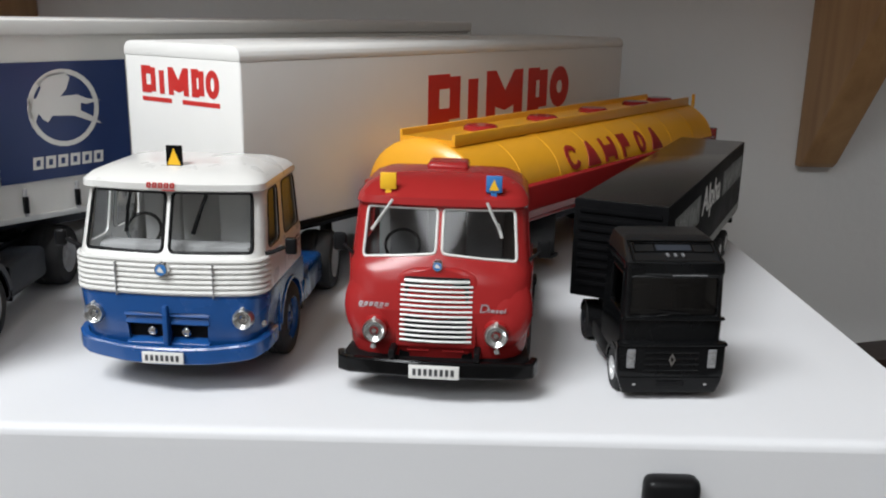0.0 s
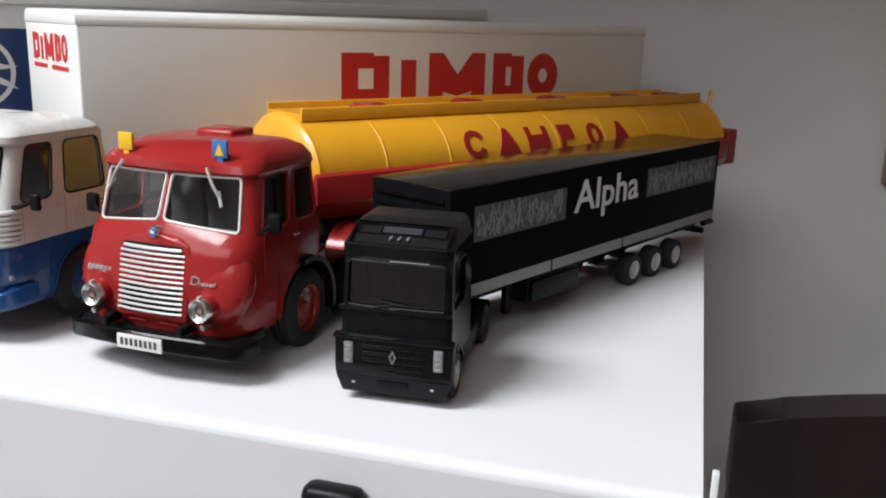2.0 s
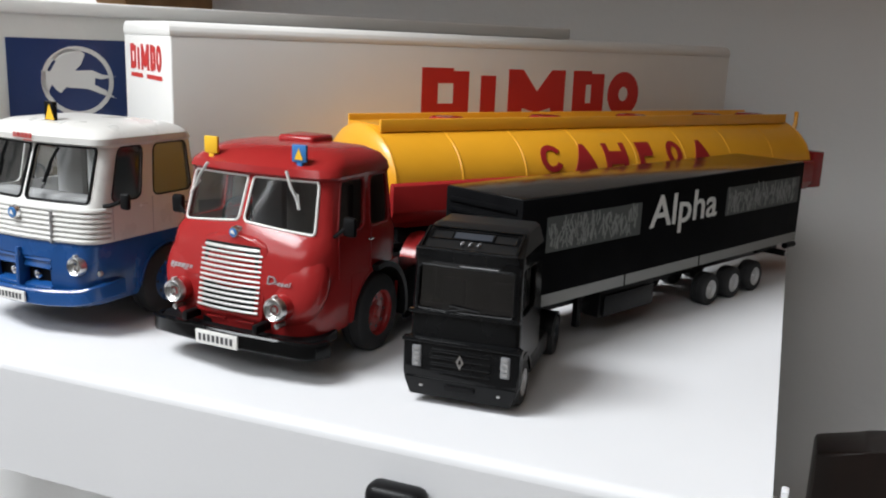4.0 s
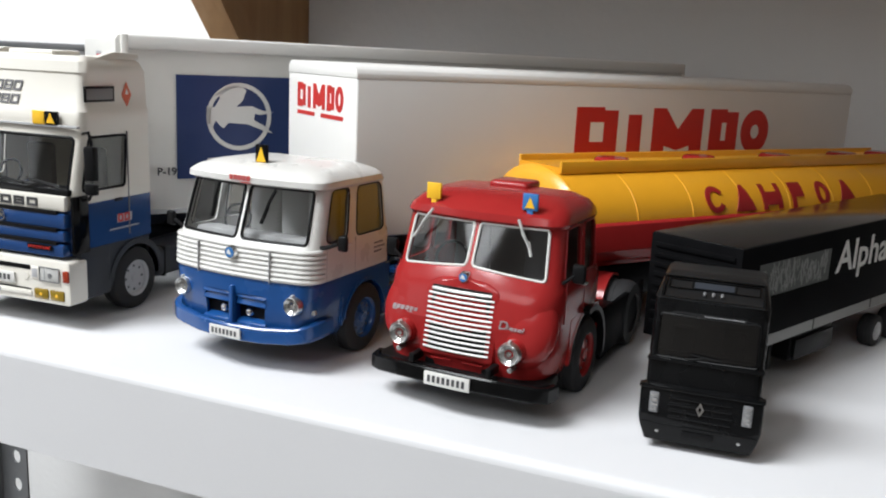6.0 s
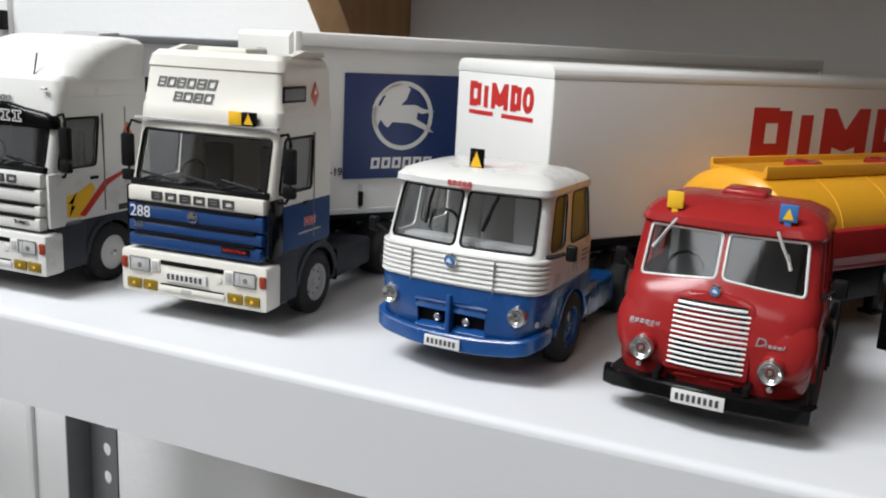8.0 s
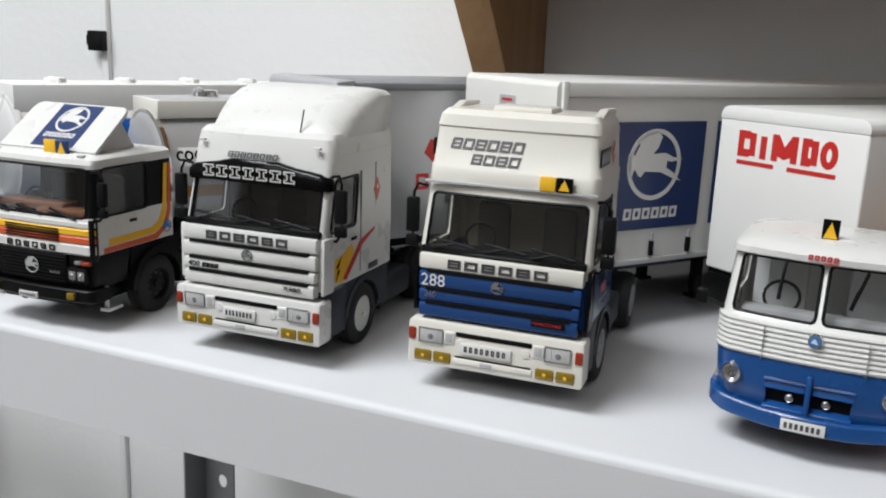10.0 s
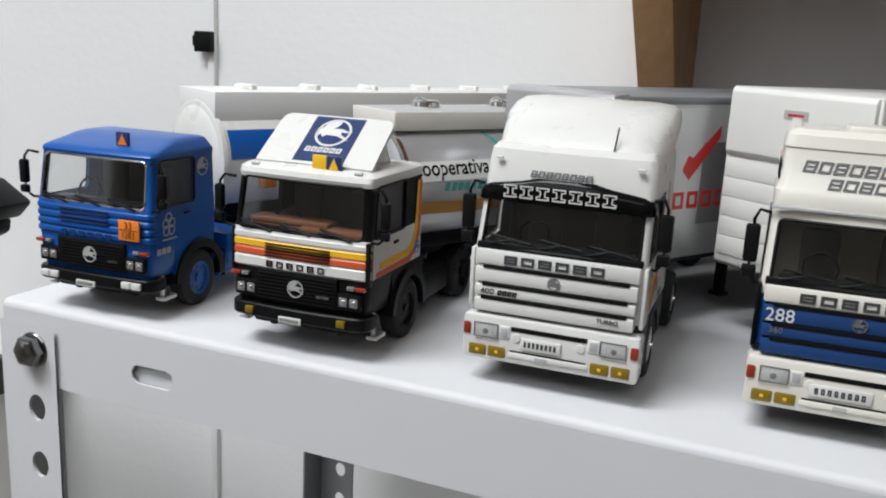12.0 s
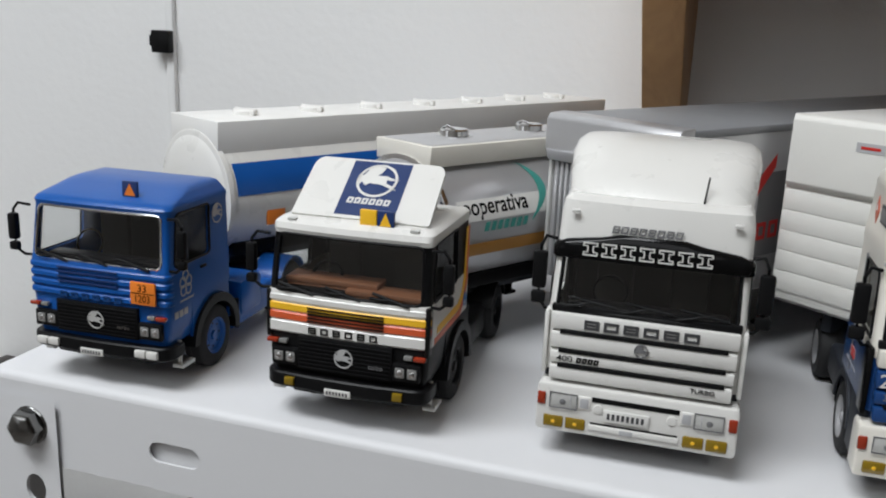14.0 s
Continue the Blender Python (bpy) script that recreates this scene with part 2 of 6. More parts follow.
def strips(quad, n=5):
    """Cuts a quad (bottom left, bottom right, top right, top left) across, to lie on a round surface."""
    a, b, c, d = [Vector(p) for p in quad]
    return [[tuple(a.lerp(d, k / n)), tuple(b.lerp(c, k / n)), tuple(b.lerp(c, (k + 1) / n)), tuple(a.lerp(d, (k + 1) / n))] for k in range(n)]


def rect(u0, u1, v0, v1, slant=0.0):
    return [(u0 + slant * v0, v0), (u1 + slant * v0, v0), (u1 + slant * v1, v1), (u0 + slant * v1, v1)]


def ring(cu, cv, ru, rv, w, seg=24, a0=0, a1=360):
    out = []
    for k in range(seg):
        a, b = radians(a0 + (a1 - a0) * k / seg), radians(a0 + (a1 - a0) * (k + 1) / seg)
        out.append([(cu + ru * math.cos(a), cv + rv * math.sin(a)), (cu + ru * math.cos(b), cv + rv * math.sin(b)),
                    (cu + (ru - w) * math.cos(b), cv + (rv - w) * math.sin(b)), (cu + (ru - w) * math.cos(a), cv + (rv - w) * math.sin(a))])
    return out


def frame_rect(u0, u1, v0, v1, w, slant=0.0):
    return [rect(u0, u1, v0, v0 + w, slant), rect(u0, u1, v1 - w, v1, slant), rect(u0, u0 + w, v0 + w, v1 - w, slant), rect(u1 - w, u1, v0 + w, v1 - w, slant)]


FX, FZ = (1, 0, 0), (0, 0, 1)     # a plane that faces the front
SY = (0, 1, 0)                    # with FZ: a plane that faces right


def words(name, text, size, material, parent, origin, u, v, label="", t=0.12, squash=1.0, bold=0.0):
    """Lettering in the built-in font; size is the height of capitals."""
    cu = bpy.data.curves.new(name, "FONT")
    cu.body, cu.size, cu.extrude, cu.resolution_u = text, size / 0.69, t, 3
    cu.offset = bold
    tmp = bpy.data.objects.new(name, cu)
    me = bpy.data.meshes.new_from_object(tmp)
    bpy.data.objects.remove(tmp)
    o, u, v = Vector(origin), Vector(u), Vector(v)
    n = u.cross(v)
    for p in me.vertices:
        p.co = (o + u * (p.co.x * squash) + v * p.co.y + n * p.co.z) * 0.001
    me.materials.clear()
    me.materials.append(material)
    ob = new(name, me)
    ob.parent = parent
    return tagged(ob, label) if label else ob


class Shell:
    """A cab's skin: rings of stations (left side, front with rounded corners, right side) at several heights."""

    def __init__(self, levels, S, X, rear=0.0):
        self.S, self.X, self.levels, self.rear = S, X, levels, rear
        self.nS, self.nX = len(S), len(X)
        self.grid = [self.outline(*lv) for lv in levels]
        self.N = len(self.grid[0])

    def outline(self, z, W, F, C, R, B):
        yc = F + C + R
        side = []
        for s in self.S:
            y = yc + s * (B - yc)
            k = max(0.0, (y - (B - self.rear)) / self.rear) if self.rear else 0.0
            side.append((W - self.rear * (1 - math.sqrt(max(0.0, 1 - k * k))), y))
        pts = [(-x, y, z) for x, y in reversed(side)]
        arc = [(math.cos(radians(a)), math.sin(radians(a))) for a in (22.5, 45, 67.5)]
        pts += [(-(W - R) - R * c, yc - R * s, z) for c, s in arc]
        pts += [(x * (W - R), F + C * x * x, z) for x in self.X]
        pts += [(W - R + R * c, yc - R * s, z) for c, s in reversed(arc)]
        pts += [(x, y, z) for x, y in side]
        return [Vector(p) for p in pts]

    def sag(self, i, d):
        """Lowers level i towards the corners, by d at the sides."""
        for p in self.grid[i]:
            p.z -= d * min(1.0, abs(p.x) / self.levels[i][1])

    def front(self, k):
        return self.nS + 3 + k

    def right(self, k):
        return self.nS + 3 + self.nX + 3 + k

    def left(self, k):
        return self.nS - 1 - k

    def at(self, i, j):
        i0, j0 = min(int(i), len(self.grid) - 2), min(int(j), self.N - 2)
        a, b = i - i0, j - j0
        g = self.grid
        return (g[i0][j0] * (1 - b) + g[i0][j0 + 1] * b) * (1 - a) + (g[i0 + 1][j0] * (1 - b) + g[i0 + 1][j0 + 1] * b) * a

    def normal(self, i, j):
        e = 0.02
        d = (self.at(i, min(j + e, self.N - 1)) - self.at(i, max(j - e, 0))).cross(self.at(min(i + e, len(self.grid) - 1), j) - self.at(max(i - e, 0), j))
        return d.normalized()

    def loop(self, h, r):
        """The rounded outline of an opening (i0, i1, j0, j1), with corners of radius r, and for each corner its fan."""
        i0, i1, j0, j1 = h
        hi = (self.at(i1, (j0 + j1) / 2) - self.at(i0, (j0 + j1) / 2)).length
        m = 16
        ac = [self.at((i0 + i1) / 2, j0 + (j1 - j0) * k / m) for k in range(m + 1)]
        wi = sum((b - a).length for a, b in zip(ac, ac[1:]))
        ri, rj = (i1 - i0) * r / hi, (j1 - j0) * r / wi
        out, fans = [], []
        for ci, cj, si, sj, a0 in ((i0, j0, 1, 1, 180), (i0, j1, 1, -1, 270), (i1, j1, -1, -1, 0), (i1, j0, -1, 1, 90)):
            arc = []
            for k in range(5):
                a = radians(a0 + 90 * k / 4)
                arc.append((ci + si * ri + ri * math.sin(a), cj + sj * rj + rj * math.cos(a)))
            fans.append(((ci, cj), arc))
            if out:
                (pi, pj), (qi, qj) = out[-1], arc[0]
                out += [(pi + (qi - pi) * k / 8, pj + (qj - pj) * k / 8) for k in range(1, 8)]
            out += arc
        (pi, pj), (qi, qj) = out[-1], out[0]
        out += [(pi + (qi - pi) * k / 8, pj + (qj - pj) * k / 8) for k in range(1, 8)]
        return out, fans

    def body(self, holes=(), radius=1.6, cap=True, mats=None, back=True):
        """The skin with its openings cut; mats gives a material index for each band."""
        bm = bmesh.new()
        v = [[bm.verts.new(p) for p in row] for row in self.grid]
        for i in range(len(v) - 1):
            for j in range(self.N - 1):
                if any(h[0] <= i < h[1] and h[2] <= j < h[3] for h in holes):
                    continue
                bm.faces.new((v[i][j], v[i][j + 1], v[i + 1][j + 1], v[i + 1][j])).material_index = mats[i] if mats else 0
            if back:
                bm.faces.new((v[i][-1], v[i][0], v[i + 1][0], v[i + 1][-1])).material_index = mats[i] if mats else 0
        if cap:
            bm.faces.new(v[-1]).material_index = mats[-1] if mats else 0
        for h in holes:
            pts, fans = self.loop(h, radius)
            for c, arc in fans:
                a, q = bm.verts.new(self.at(*c)), [bm.verts.new(self.at(*p)) for p in arc]
                for s, e in zip(q, q[1:]):
                    bm.faces.new((a, s, e)).material_index = mats[h[0]] if mats else 0
            o = [bm.verts.new(self.at(*p)) for p in pts]
            n = [bm.verts.new(self.at(*p) - self.normal(*p) * 1.1) for p in pts]
            for k in range(len(o)):
                bm.faces.new((o[k], o[(k + 1) % len(o)], n[(k + 1) % len(o)], n[k])).material_index = mats[h[0]] if mats else 0
        return bm

    def pane(self, h, inset=0.5):
        bm = bmesh.new()
        i0, i1, j0, j1 = h
        m = (j1 - j0) * 2
        v = [[bm.verts.new(self.at(i0 + (i1 - i0) * a / 4, j0 + (j1 - j0) * b / m) - self.normal(i0 + (i1 - i0) * a / 4, j0 + (j1 - j0) * b / m) * inset) for b in range(m + 1)] for a in range(5)]
        for a in range(4):
            for b in range(m):
                bm.faces.new((v[a][b], v[a][b + 1], v[a + 1][b + 1], v[a + 1][b]))
        return bm

    def gasket(self, h, r=0.45, radius=1.6):
        pts, _ = self.loop(h, radius)
        return tube([self.at(*p) for p in pts], r, 6, True)


def glaze(sh, h, parent, pane_mat=PANE, gasket_mat=PLASTIC, r=0.45, radius=1.6, name="window"):
    p = part(name, sh.pane(h), pane_mat, parent)
    p.visible_shadow = False
    part("window_seal", sh.gasket(h, r, radius), gasket_mat, p)
    return p


def band(path, z0, z1, depth, bm=None, lift=0.0):
    """A bar that follows a line in plan, z0 to z1, depth thick inwards; lift raises its two ends."""
    bm = bm or bmesh.new()
    pts = [Vector((p[0], p[1])) for p in path]
    wide = max(abs(p.x) for p in pts)
    rows = []
    for i, p in enumerate(pts):
        d = (pts[min(i + 1, len(pts) - 1)] - pts[max(i - 1, 0)]).normalized()
        n = Vector((d.y, -d.x))
        c = min(0.5, (z1 - z0) * 0.2)
        prof = [(-depth, z0), (-c, z0), (0, z0 + c), (0, z1 - c), (-c, z1), (-depth, z1)]
        up = lift * (abs(p.x) / wide) ** 5
        rows.append([bm.verts.new((p.x + n.x * a, p.y + n.y * a, z + up)) for a, z in prof])
    for p, q in zip(rows, rows[1:]):
        for k in range(6):
            bm.faces.new((p[k], p[(k + 1) % 6], q[(k + 1) % 6], q[k]))
    bm.faces.new(rows[0])
    bm.faces.new(rows[-1][::-1])
    return bm


def arch(cy, cz, ri, ro, a0, a1, x0, x1, seg=14, bm=None):
    """A mudguard: part of a ring about the x axis."""
    bm = bm or bmesh.new()
    rows = []
    for k in range(seg + 1):
        a = radians(a0 + (a1 - a0) * k / seg)
        rows.append([bm.verts.new((x, cy + r * math.cos(a), cz + r * math.sin(a))) for x, r in ((x0, ri), (x1, ri), (x1, ro), (x0, ro))])
    for p, q in zip(rows, rows[1:]):
        for k in range(4):
            bm.faces.new((p[k], p[(k + 1) % 4], q[(k + 1) % 4], q[k]))
    bm.faces.new(rows[0])
    bm.faces.new(rows[-1][::-1])
    return bm


def wheel(parent, x, y, r, width, side, rim_mat, style="holes"):
    """Tyre with its rim; side +1 faces right."""
    s, w, k = side, width, r / 12.0
    prof = [(r * 0.58, w * 0.5), (r * 0.62, w * 0.5), (r * 0.9, w * 0.48), (r * 0.97, w * 0.40), (r, w * 0.26), (r, w * 0.08), (r * 0.97, w * 0.05), (r * 0.97, -w * 0.05),
            (r, -w * 0.08), (r, -w * 0.26), (r * 0.97, -w * 0.4), (r * 0.9, -w * 0.48), (r * 0.58, -w * 0.5)]
    t = part("tyre", lathe([(a, s * b) for a, b in prof], (x, y, r), seg=36, caps=False), RUBBER, parent)
    if style == "cap":
        rim = [(0.01, w * 0.52), (r * 0.12, w * 0.52), (r * 0.14, w * 0.46), (r * 0.5, w * 0.47), (r * 0.6, w * 0.44), (r * 0.61, w * 0.3)]
    else:
        rim = [(0.01, w * 0.44), (r * 0.13, w * 0.44), (r * 0.16, w * 0.34), (r * 0.3, w * 0.32), (r * 0.33, w * 0.2), (r * 0.48, w * 0.22), (r * 0.52, w * 0.42), (r * 0.6, w * 0.5), (r * 0.61, w * 0.3)]
    q = part("rim", lathe([(a, s * b) for a, b in rim], (x, y, r), seg=28), rim_mat, t)
    if style == "holes":
        for n in range(8):
            a = 2 * math.pi * n / 8
            part("wheel_nut", lathe([(0.01, 0.55 * s), (0.5 * k, 0.5 * s), (0.55 * k, 0)], (x + s * w * 0.25, y + r * 0.38 * math.cos(a), r + r * 0.38 * math.sin(a)), seg=8), CHASSIS, q)
    if style == "cap":
        part("hub_cap", lathe([(0.01, 0.9 * s), (r * 0.09, 0.8 * s), (r * 0.1, 0)], (x + s * w * 0.5, y, r), seg=12), CHROME, q)
    return t


def emblem(parent, name, u, v, origin, size, material, label="", t=0.12, ringed=True):
    """A round badge: a ring with a slanting plain shape across it."""
    s = size / 2
    polys = ring(0, 0, s, s, s * 0.13, 28) if ringed else []
    shape = [(-0.98, 0.30), (-0.74, 0.28), (-0.58, 0.56), (-0.72, 0.66), (-0.36, 0.90), (0.02, 0.92), (0.22, 0.78), (0.10, 0.48), (-0.08, 0.30), (0.40, 0.32), (0.68, 0.20), (1.08, 0.14), (0.64, 0.06),
             (0.48, 0.10), (0.46, -0.10), (0.74, -0.24), (1.06, -0.50), (0.72, -0.40), (0.26, -0.22), (-0.34, -0.18), (-0.48, -0.34), (-0.60, -0.26), (-0.72, -0.10), (-0.84, -0.38), (-0.98, -0.16)]
    polys.append([(a * s, b * s) for a, b in shape])
    return part(name, flat(polys, origin, u, v, t), material, parent, label)


def blocks(n, w, h, gap=0.22, slant=0.0, hollow=0.0, mid=0.0):
    """A row of plain upright blocks where a brand name stands."""
    out, step = [], w / n
    for k in range(n):
        u0, u1 = k * step, (k + 1 - gap) * step
        out += frame_rect(u0, u1, 0, h, hollow, slant) if hollow else [rect(u0, u1, 0, h, slant)]
        if mid and k % 2 == 0:
            out.append(rect(u0 + hollow, u1 - hollow, h / 2 - mid / 2, h / 2 + mid / 2, slant))
    return out


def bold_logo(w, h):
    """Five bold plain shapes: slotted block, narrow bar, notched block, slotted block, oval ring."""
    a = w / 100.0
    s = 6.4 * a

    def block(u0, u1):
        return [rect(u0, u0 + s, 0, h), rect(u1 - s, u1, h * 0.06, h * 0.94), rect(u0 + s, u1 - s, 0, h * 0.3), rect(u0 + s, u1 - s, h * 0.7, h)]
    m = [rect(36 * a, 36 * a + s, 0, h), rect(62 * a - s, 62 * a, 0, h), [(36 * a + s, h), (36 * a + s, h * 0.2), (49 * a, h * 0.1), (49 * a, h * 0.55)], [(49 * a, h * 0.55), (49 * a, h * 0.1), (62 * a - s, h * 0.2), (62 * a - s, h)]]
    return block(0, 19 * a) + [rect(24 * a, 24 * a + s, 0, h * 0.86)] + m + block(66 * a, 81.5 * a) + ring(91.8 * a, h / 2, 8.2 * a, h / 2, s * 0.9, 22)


def wheel_panel(y0, y1, z0, z1, cy, cz, r, x0, x1):
    """A side panel with a round wheel opening cut from its lower edge."""
    a0 = math.asin(max(-1, min(1, (z0 - cz) / r)))
    pts = [(y0, z1), (y0, z0), (cy - r * math.cos(a0), z0)]
    for k in range(1, 16):
        a = math.pi - a0 - (math.pi - 2 * a0) * k / 16
        pts.append((cy + r * math.cos(a), cz + r * math.sin(a)))
    pts += [(cy + r * math.cos(a0), z0), (y1, z0), (y1, z1)]
    return prism(pts, x0, x1, "x")

# ---- the room ----
def slab(name, x0, x1, y0, y1, z0, z1, material, label, category, bevel=0.0):
    ob = part(name, box(x0, x1, y0, y1, z0, z1, bevel), material, None, "", mm=False)
    return tagged(ob, label, category, kind="structure")


slab("wall_north", -2.2, 2.4, WALL, WALL + 0.15, 0, 2.5, PLASTER, "white plastered wall with a fine orange-peel relief", "wall")
# the next three walls are unseen; their tones steer the bounced light
slab("wall_south", -2.2, 2.4, -2.65, -2.5, 0, 2.5, BOUNCE_GREY, "unseen wall behind the walk, grey set for bounced light", "wall")
slab("wall_west", -2.35, -2.2, -2.65, WALL + 0.15, 0, 2.5, BOUNCE_GREY, "unseen side wall, grey set for bounced light", "wall")
slab("wall_east", 2.4, 2.55, -2.65, WALL + 0.15, 0, 2.5, BOUNCE_BROWN, "unseen side wall, dark brown set for warm bounced light", "wall")
slab("floor", -2.35, 2.55, -2.65, WALL + 0.15, -0.1, 0, FLOOR, "grey-brown tiled floor", "floor")
slab("ceiling", -2.35, 2.55, -2.65, WALL + 0.15, 2.5, 2.6, CEIL, "plain white ceiling", "ceiling")
slab("trim", -0.666, -0.659, WALL - 0.006, WALL, 0.0, 2.5, PLASTER, "thin pale vertical cable trim on the wall", "trim", 0.001)

clip = thing("cable_clip", -0.666, WALL - 0.006, 1.108, 0, "small black plastic clip on the wall trim", "clip")
part("clip_body", box(-9, 8, -8, 0, -9, 9, 1.2), PLASTIC, clip)
part("clip_tab", box(-12, -8, -6, -1, -4, 5, 0.8), PLASTIC, clip)


# ---- wooden wall shelf on two brackets ----
def bracket(x):
    b = thing("shelf_bracket", x, 0, 0, 0, "solid wooden bracket with a slanting front under the wall shelf", "bracket", "brackets under the wall shelf")
    prof = [(WALL * 1000, 1014), (390, 1014), (384, 1018), (276, 1146), (180, 1290), (180, 1318), (WALL * 1000, 1318)]
    part("bracket_panel", prism(prof, -12, 12, "x", 1.0), PINE, b)
    part("shelf_cleat", box(-20, 20, 200, 380, 1300, 1317.6, 1), PINE, b)
    return b


bracket(-0.257)
bracket(0.293)
# board on the brackets is out of view; its depth is set to shade the wall
upper = thing("wall_shelf_board", 0.018, 0.289, 1.318, 0, "unseen brown wooden wall shelf board above the model trucks", "shelf")
part("board", box(-318, 900, -272, 109, 0, 22, 1.5), PINE, upper)

# ---- the white steel rack ----
X0, X1 = -0.462, 0.179
rack = thing("steel_rack", 0, 0, 0, 0, "white powder-coated steel shelving rack with slotted posts", "rack")
Y0 = FRONT * 1000
fold = [(385, 1005), (Y0 + 3, 1005), (Y0 + 1.7, 1004.7), (Y0 + 0.7, 1004.0), (Y0 + 0.2, 1003.2), (Y0, 1002), (Y0 + 1, 1002), (Y0 + 4, 1003.9), (385, 1003.9)]
part("shelf_sheet", prism(fold, X0 * 1000, X1 * 1000, "x"), STEEL, rack, "white steel shelf sheet with a rounded front fold")


def lip_with_slot():
    """The front lip as one plate with an oblong slot through it."""
    bm = bmesh.new()
    x0, x1, z0, z1, cx, cz, half, r = X0 * 1000, X1 * 1000, 970.5, 1002.0, -384.0, 985.2, 6.4, 3.9
    low = [(cx - half + r * math.cos(radians(a)), cz + r * math.sin(radians(a))) for a in range(180, 271, 15)] + [(cx + half + r * math.cos(radians(a)), cz + r * math.sin(radians(a))) for a in range(270, 361, 15)]
    high = [(cx - half + r * math.cos(radians(a)), cz + r * math.sin(radians(a))) for a in range(180, 89, -15)] + [(cx + half + r * math.cos(radians(a)), cz + r * math.sin(radians(a))) for a in range(90, -1, -15)]
    for y in (Y0, Y0 + 1):
        for chain, z in ((low, z0), (high, z1)):
            v = [bm.verts.new((p[0], y, p[1])) for p in chain]
            e = [bm.verts.new((p[0], y, z)) for p in chain]
            for k in range(len(v) - 1):
                if abs(chain[k][0] - chain[k + 1][0]) > 1e-5:
                    bm.faces.new((v[k], v[k + 1], e[k + 1], e[k]))
        for a, b in ((x0, low[0][0]), (low[-1][0], x1)):
            bm.faces.new([bm.verts.new(p) for p in ((a, y, z0), (b, y, z0), (b, y, z1), (a, y, z1))])
    rim = low + high[::-1][1:-1]
    p, q = [bm.verts.new((c[0], Y0, c[1])) for c in rim], [bm.verts.new((c[0], Y0 + 1, c[1])) for c in rim]
    for k in range(len(rim)):
        bm.faces.new((p[k], p[(k + 1) % len(rim)], q[(k + 1) % len(rim)], q[k]))
    bmesh.ops.remove_doubles(bm, verts=bm.verts, dist=0.001)
    return bm


part("front_lip", lip_with_slot(), STEEL, rack, "white front lip with one oblong slot")
part("lip_return", box(X0 * 1000, X1 * 1000, Y0 + 1.0, Y0 + 9, 970.5, 971.5, 0), STEEL, rack)
# pale plate added behind the slot, stands for the lit space inside
part("slot_backing", box(-402, -364, Y0 + 2.6, Y0 + 3.6, 972, 1002.5, 0), STEEL, rack)
for a in (X0 * 1000, X1 * 1000 - 1.2):
    part("side_lip", box(a, a + 1.2, Y0 + 1.2, 385, 970.6, 1003.8, 0), STEEL, rack)
part("back_lip", box(X0 * 1000 + 1.3, X1 * 1000 - 1.3, 383.8, 385, 970.6, 1003.8, 0), STEEL, rack)


def post_face(x0, x1, y, holes, cx):
    """A flat flange with round-ended holes one below another, 1.6 thick."""
    bm = bmesh.new()
    z1 = 997.0
    for hz in holes:
        z0 = hz - 13
        inner = [(cx + 4.6 * math.cos(2 * math.pi * k / 16), hz + 6.0 * math.sin(2 * math.pi * k / 16)) for k in range(16)]
        outer = []
        for px, pz in inner:
            dx, dz = px - cx, pz - hz
            k = min(((x1 - cx) if dx > 0 else (cx - x0)) / abs(dx) if abs(dx) > 1e-6 else 1e9, ((z1 - hz) if dz > 0 else (hz - z0)) / abs(dz) if abs(dz) > 1e-6 else 1e9)
            outer.append((cx + dx * k, hz + dz * k))
        for yy in (y, y + 1.6):
            a, b = [bm.verts.new((p[0], yy, p[1])) for p in inner], [bm.verts.new((p[0], yy, p[1])) for p in outer]
            for k in range(16):
                bm.faces.new((a[k], a[(k + 1) % 16], b[(k + 1) % 16], b[k]))
            for c in ((x0, z0), (x1, z0), (x0, z1), (x1, z1)):
                near = sorted(range(16), key=lambda i: (outer[i][0] - c[0]) ** 2 + (outer[i][1] - c[1]) ** 2)[:2]
                bm.faces.new((bm.verts.new((c[0], yy, c[1])), b[near[0]], b[near[1]]))
        a, b = [bm.verts.new((p[0], y, p[1])) for p in inner], [bm.verts.new((p[0], y + 1.6, p[1])) for p in inner]
        for k in range(16):
            bm.faces.new((a[k], a[(k + 1) % 16], b[(k + 1) % 16], b[k]))
        z1 = z0
    box(x0, x1, y, y + 1.6, 0, z1, 0, bm)
    return bm


HOLES = [986.3 - 26 * k for k in range(24)]


def post(name, x_out, y, inward, material):
    """An angle post: one flange along the front (or back), one along the side."""
    x0, x1 = sorted((x_out, x_out + inward * 30))
    bm = post_face(x0, x1, y, HOLES, x_out + inward * 18.5)
    p = part(name, bm, material, rack, "white slotted steel angle post")
    s0, s1 = sorted((x_out, x_out + inward * 1.6))
    depth = 30 if y < 100 else -28
    part("post_flange", box(s0, s1, min(y, y + depth) + 1.7, max(y, y + depth), 0, 997, 0.3), material, p)
    return p


part("corner_clip", box(X0 * 1000 - 1.6, X0 * 1000 + 2.2, Y0 + 4, Y0 + 11, 992, 1004.6, 0.5), BOLT, rack)
part("post_tip", box(180.0, 181.4, Y0 - 4.4, Y0 - 1.8, 960, 1014, 0.3), STEEL, rack)
pl = post("post", X0 * 1000 - 0.6, Y0 - 1.7, 1, STEEL)
pr = post("post", X1 * 1000 + 1.8, Y0 - 1.7, -1, STEEL)
post("post", X0 * 1000 - 32, 309, 1, GALV)
post("post", X1 * 1000 + 1.6, 386, -1, GALV)


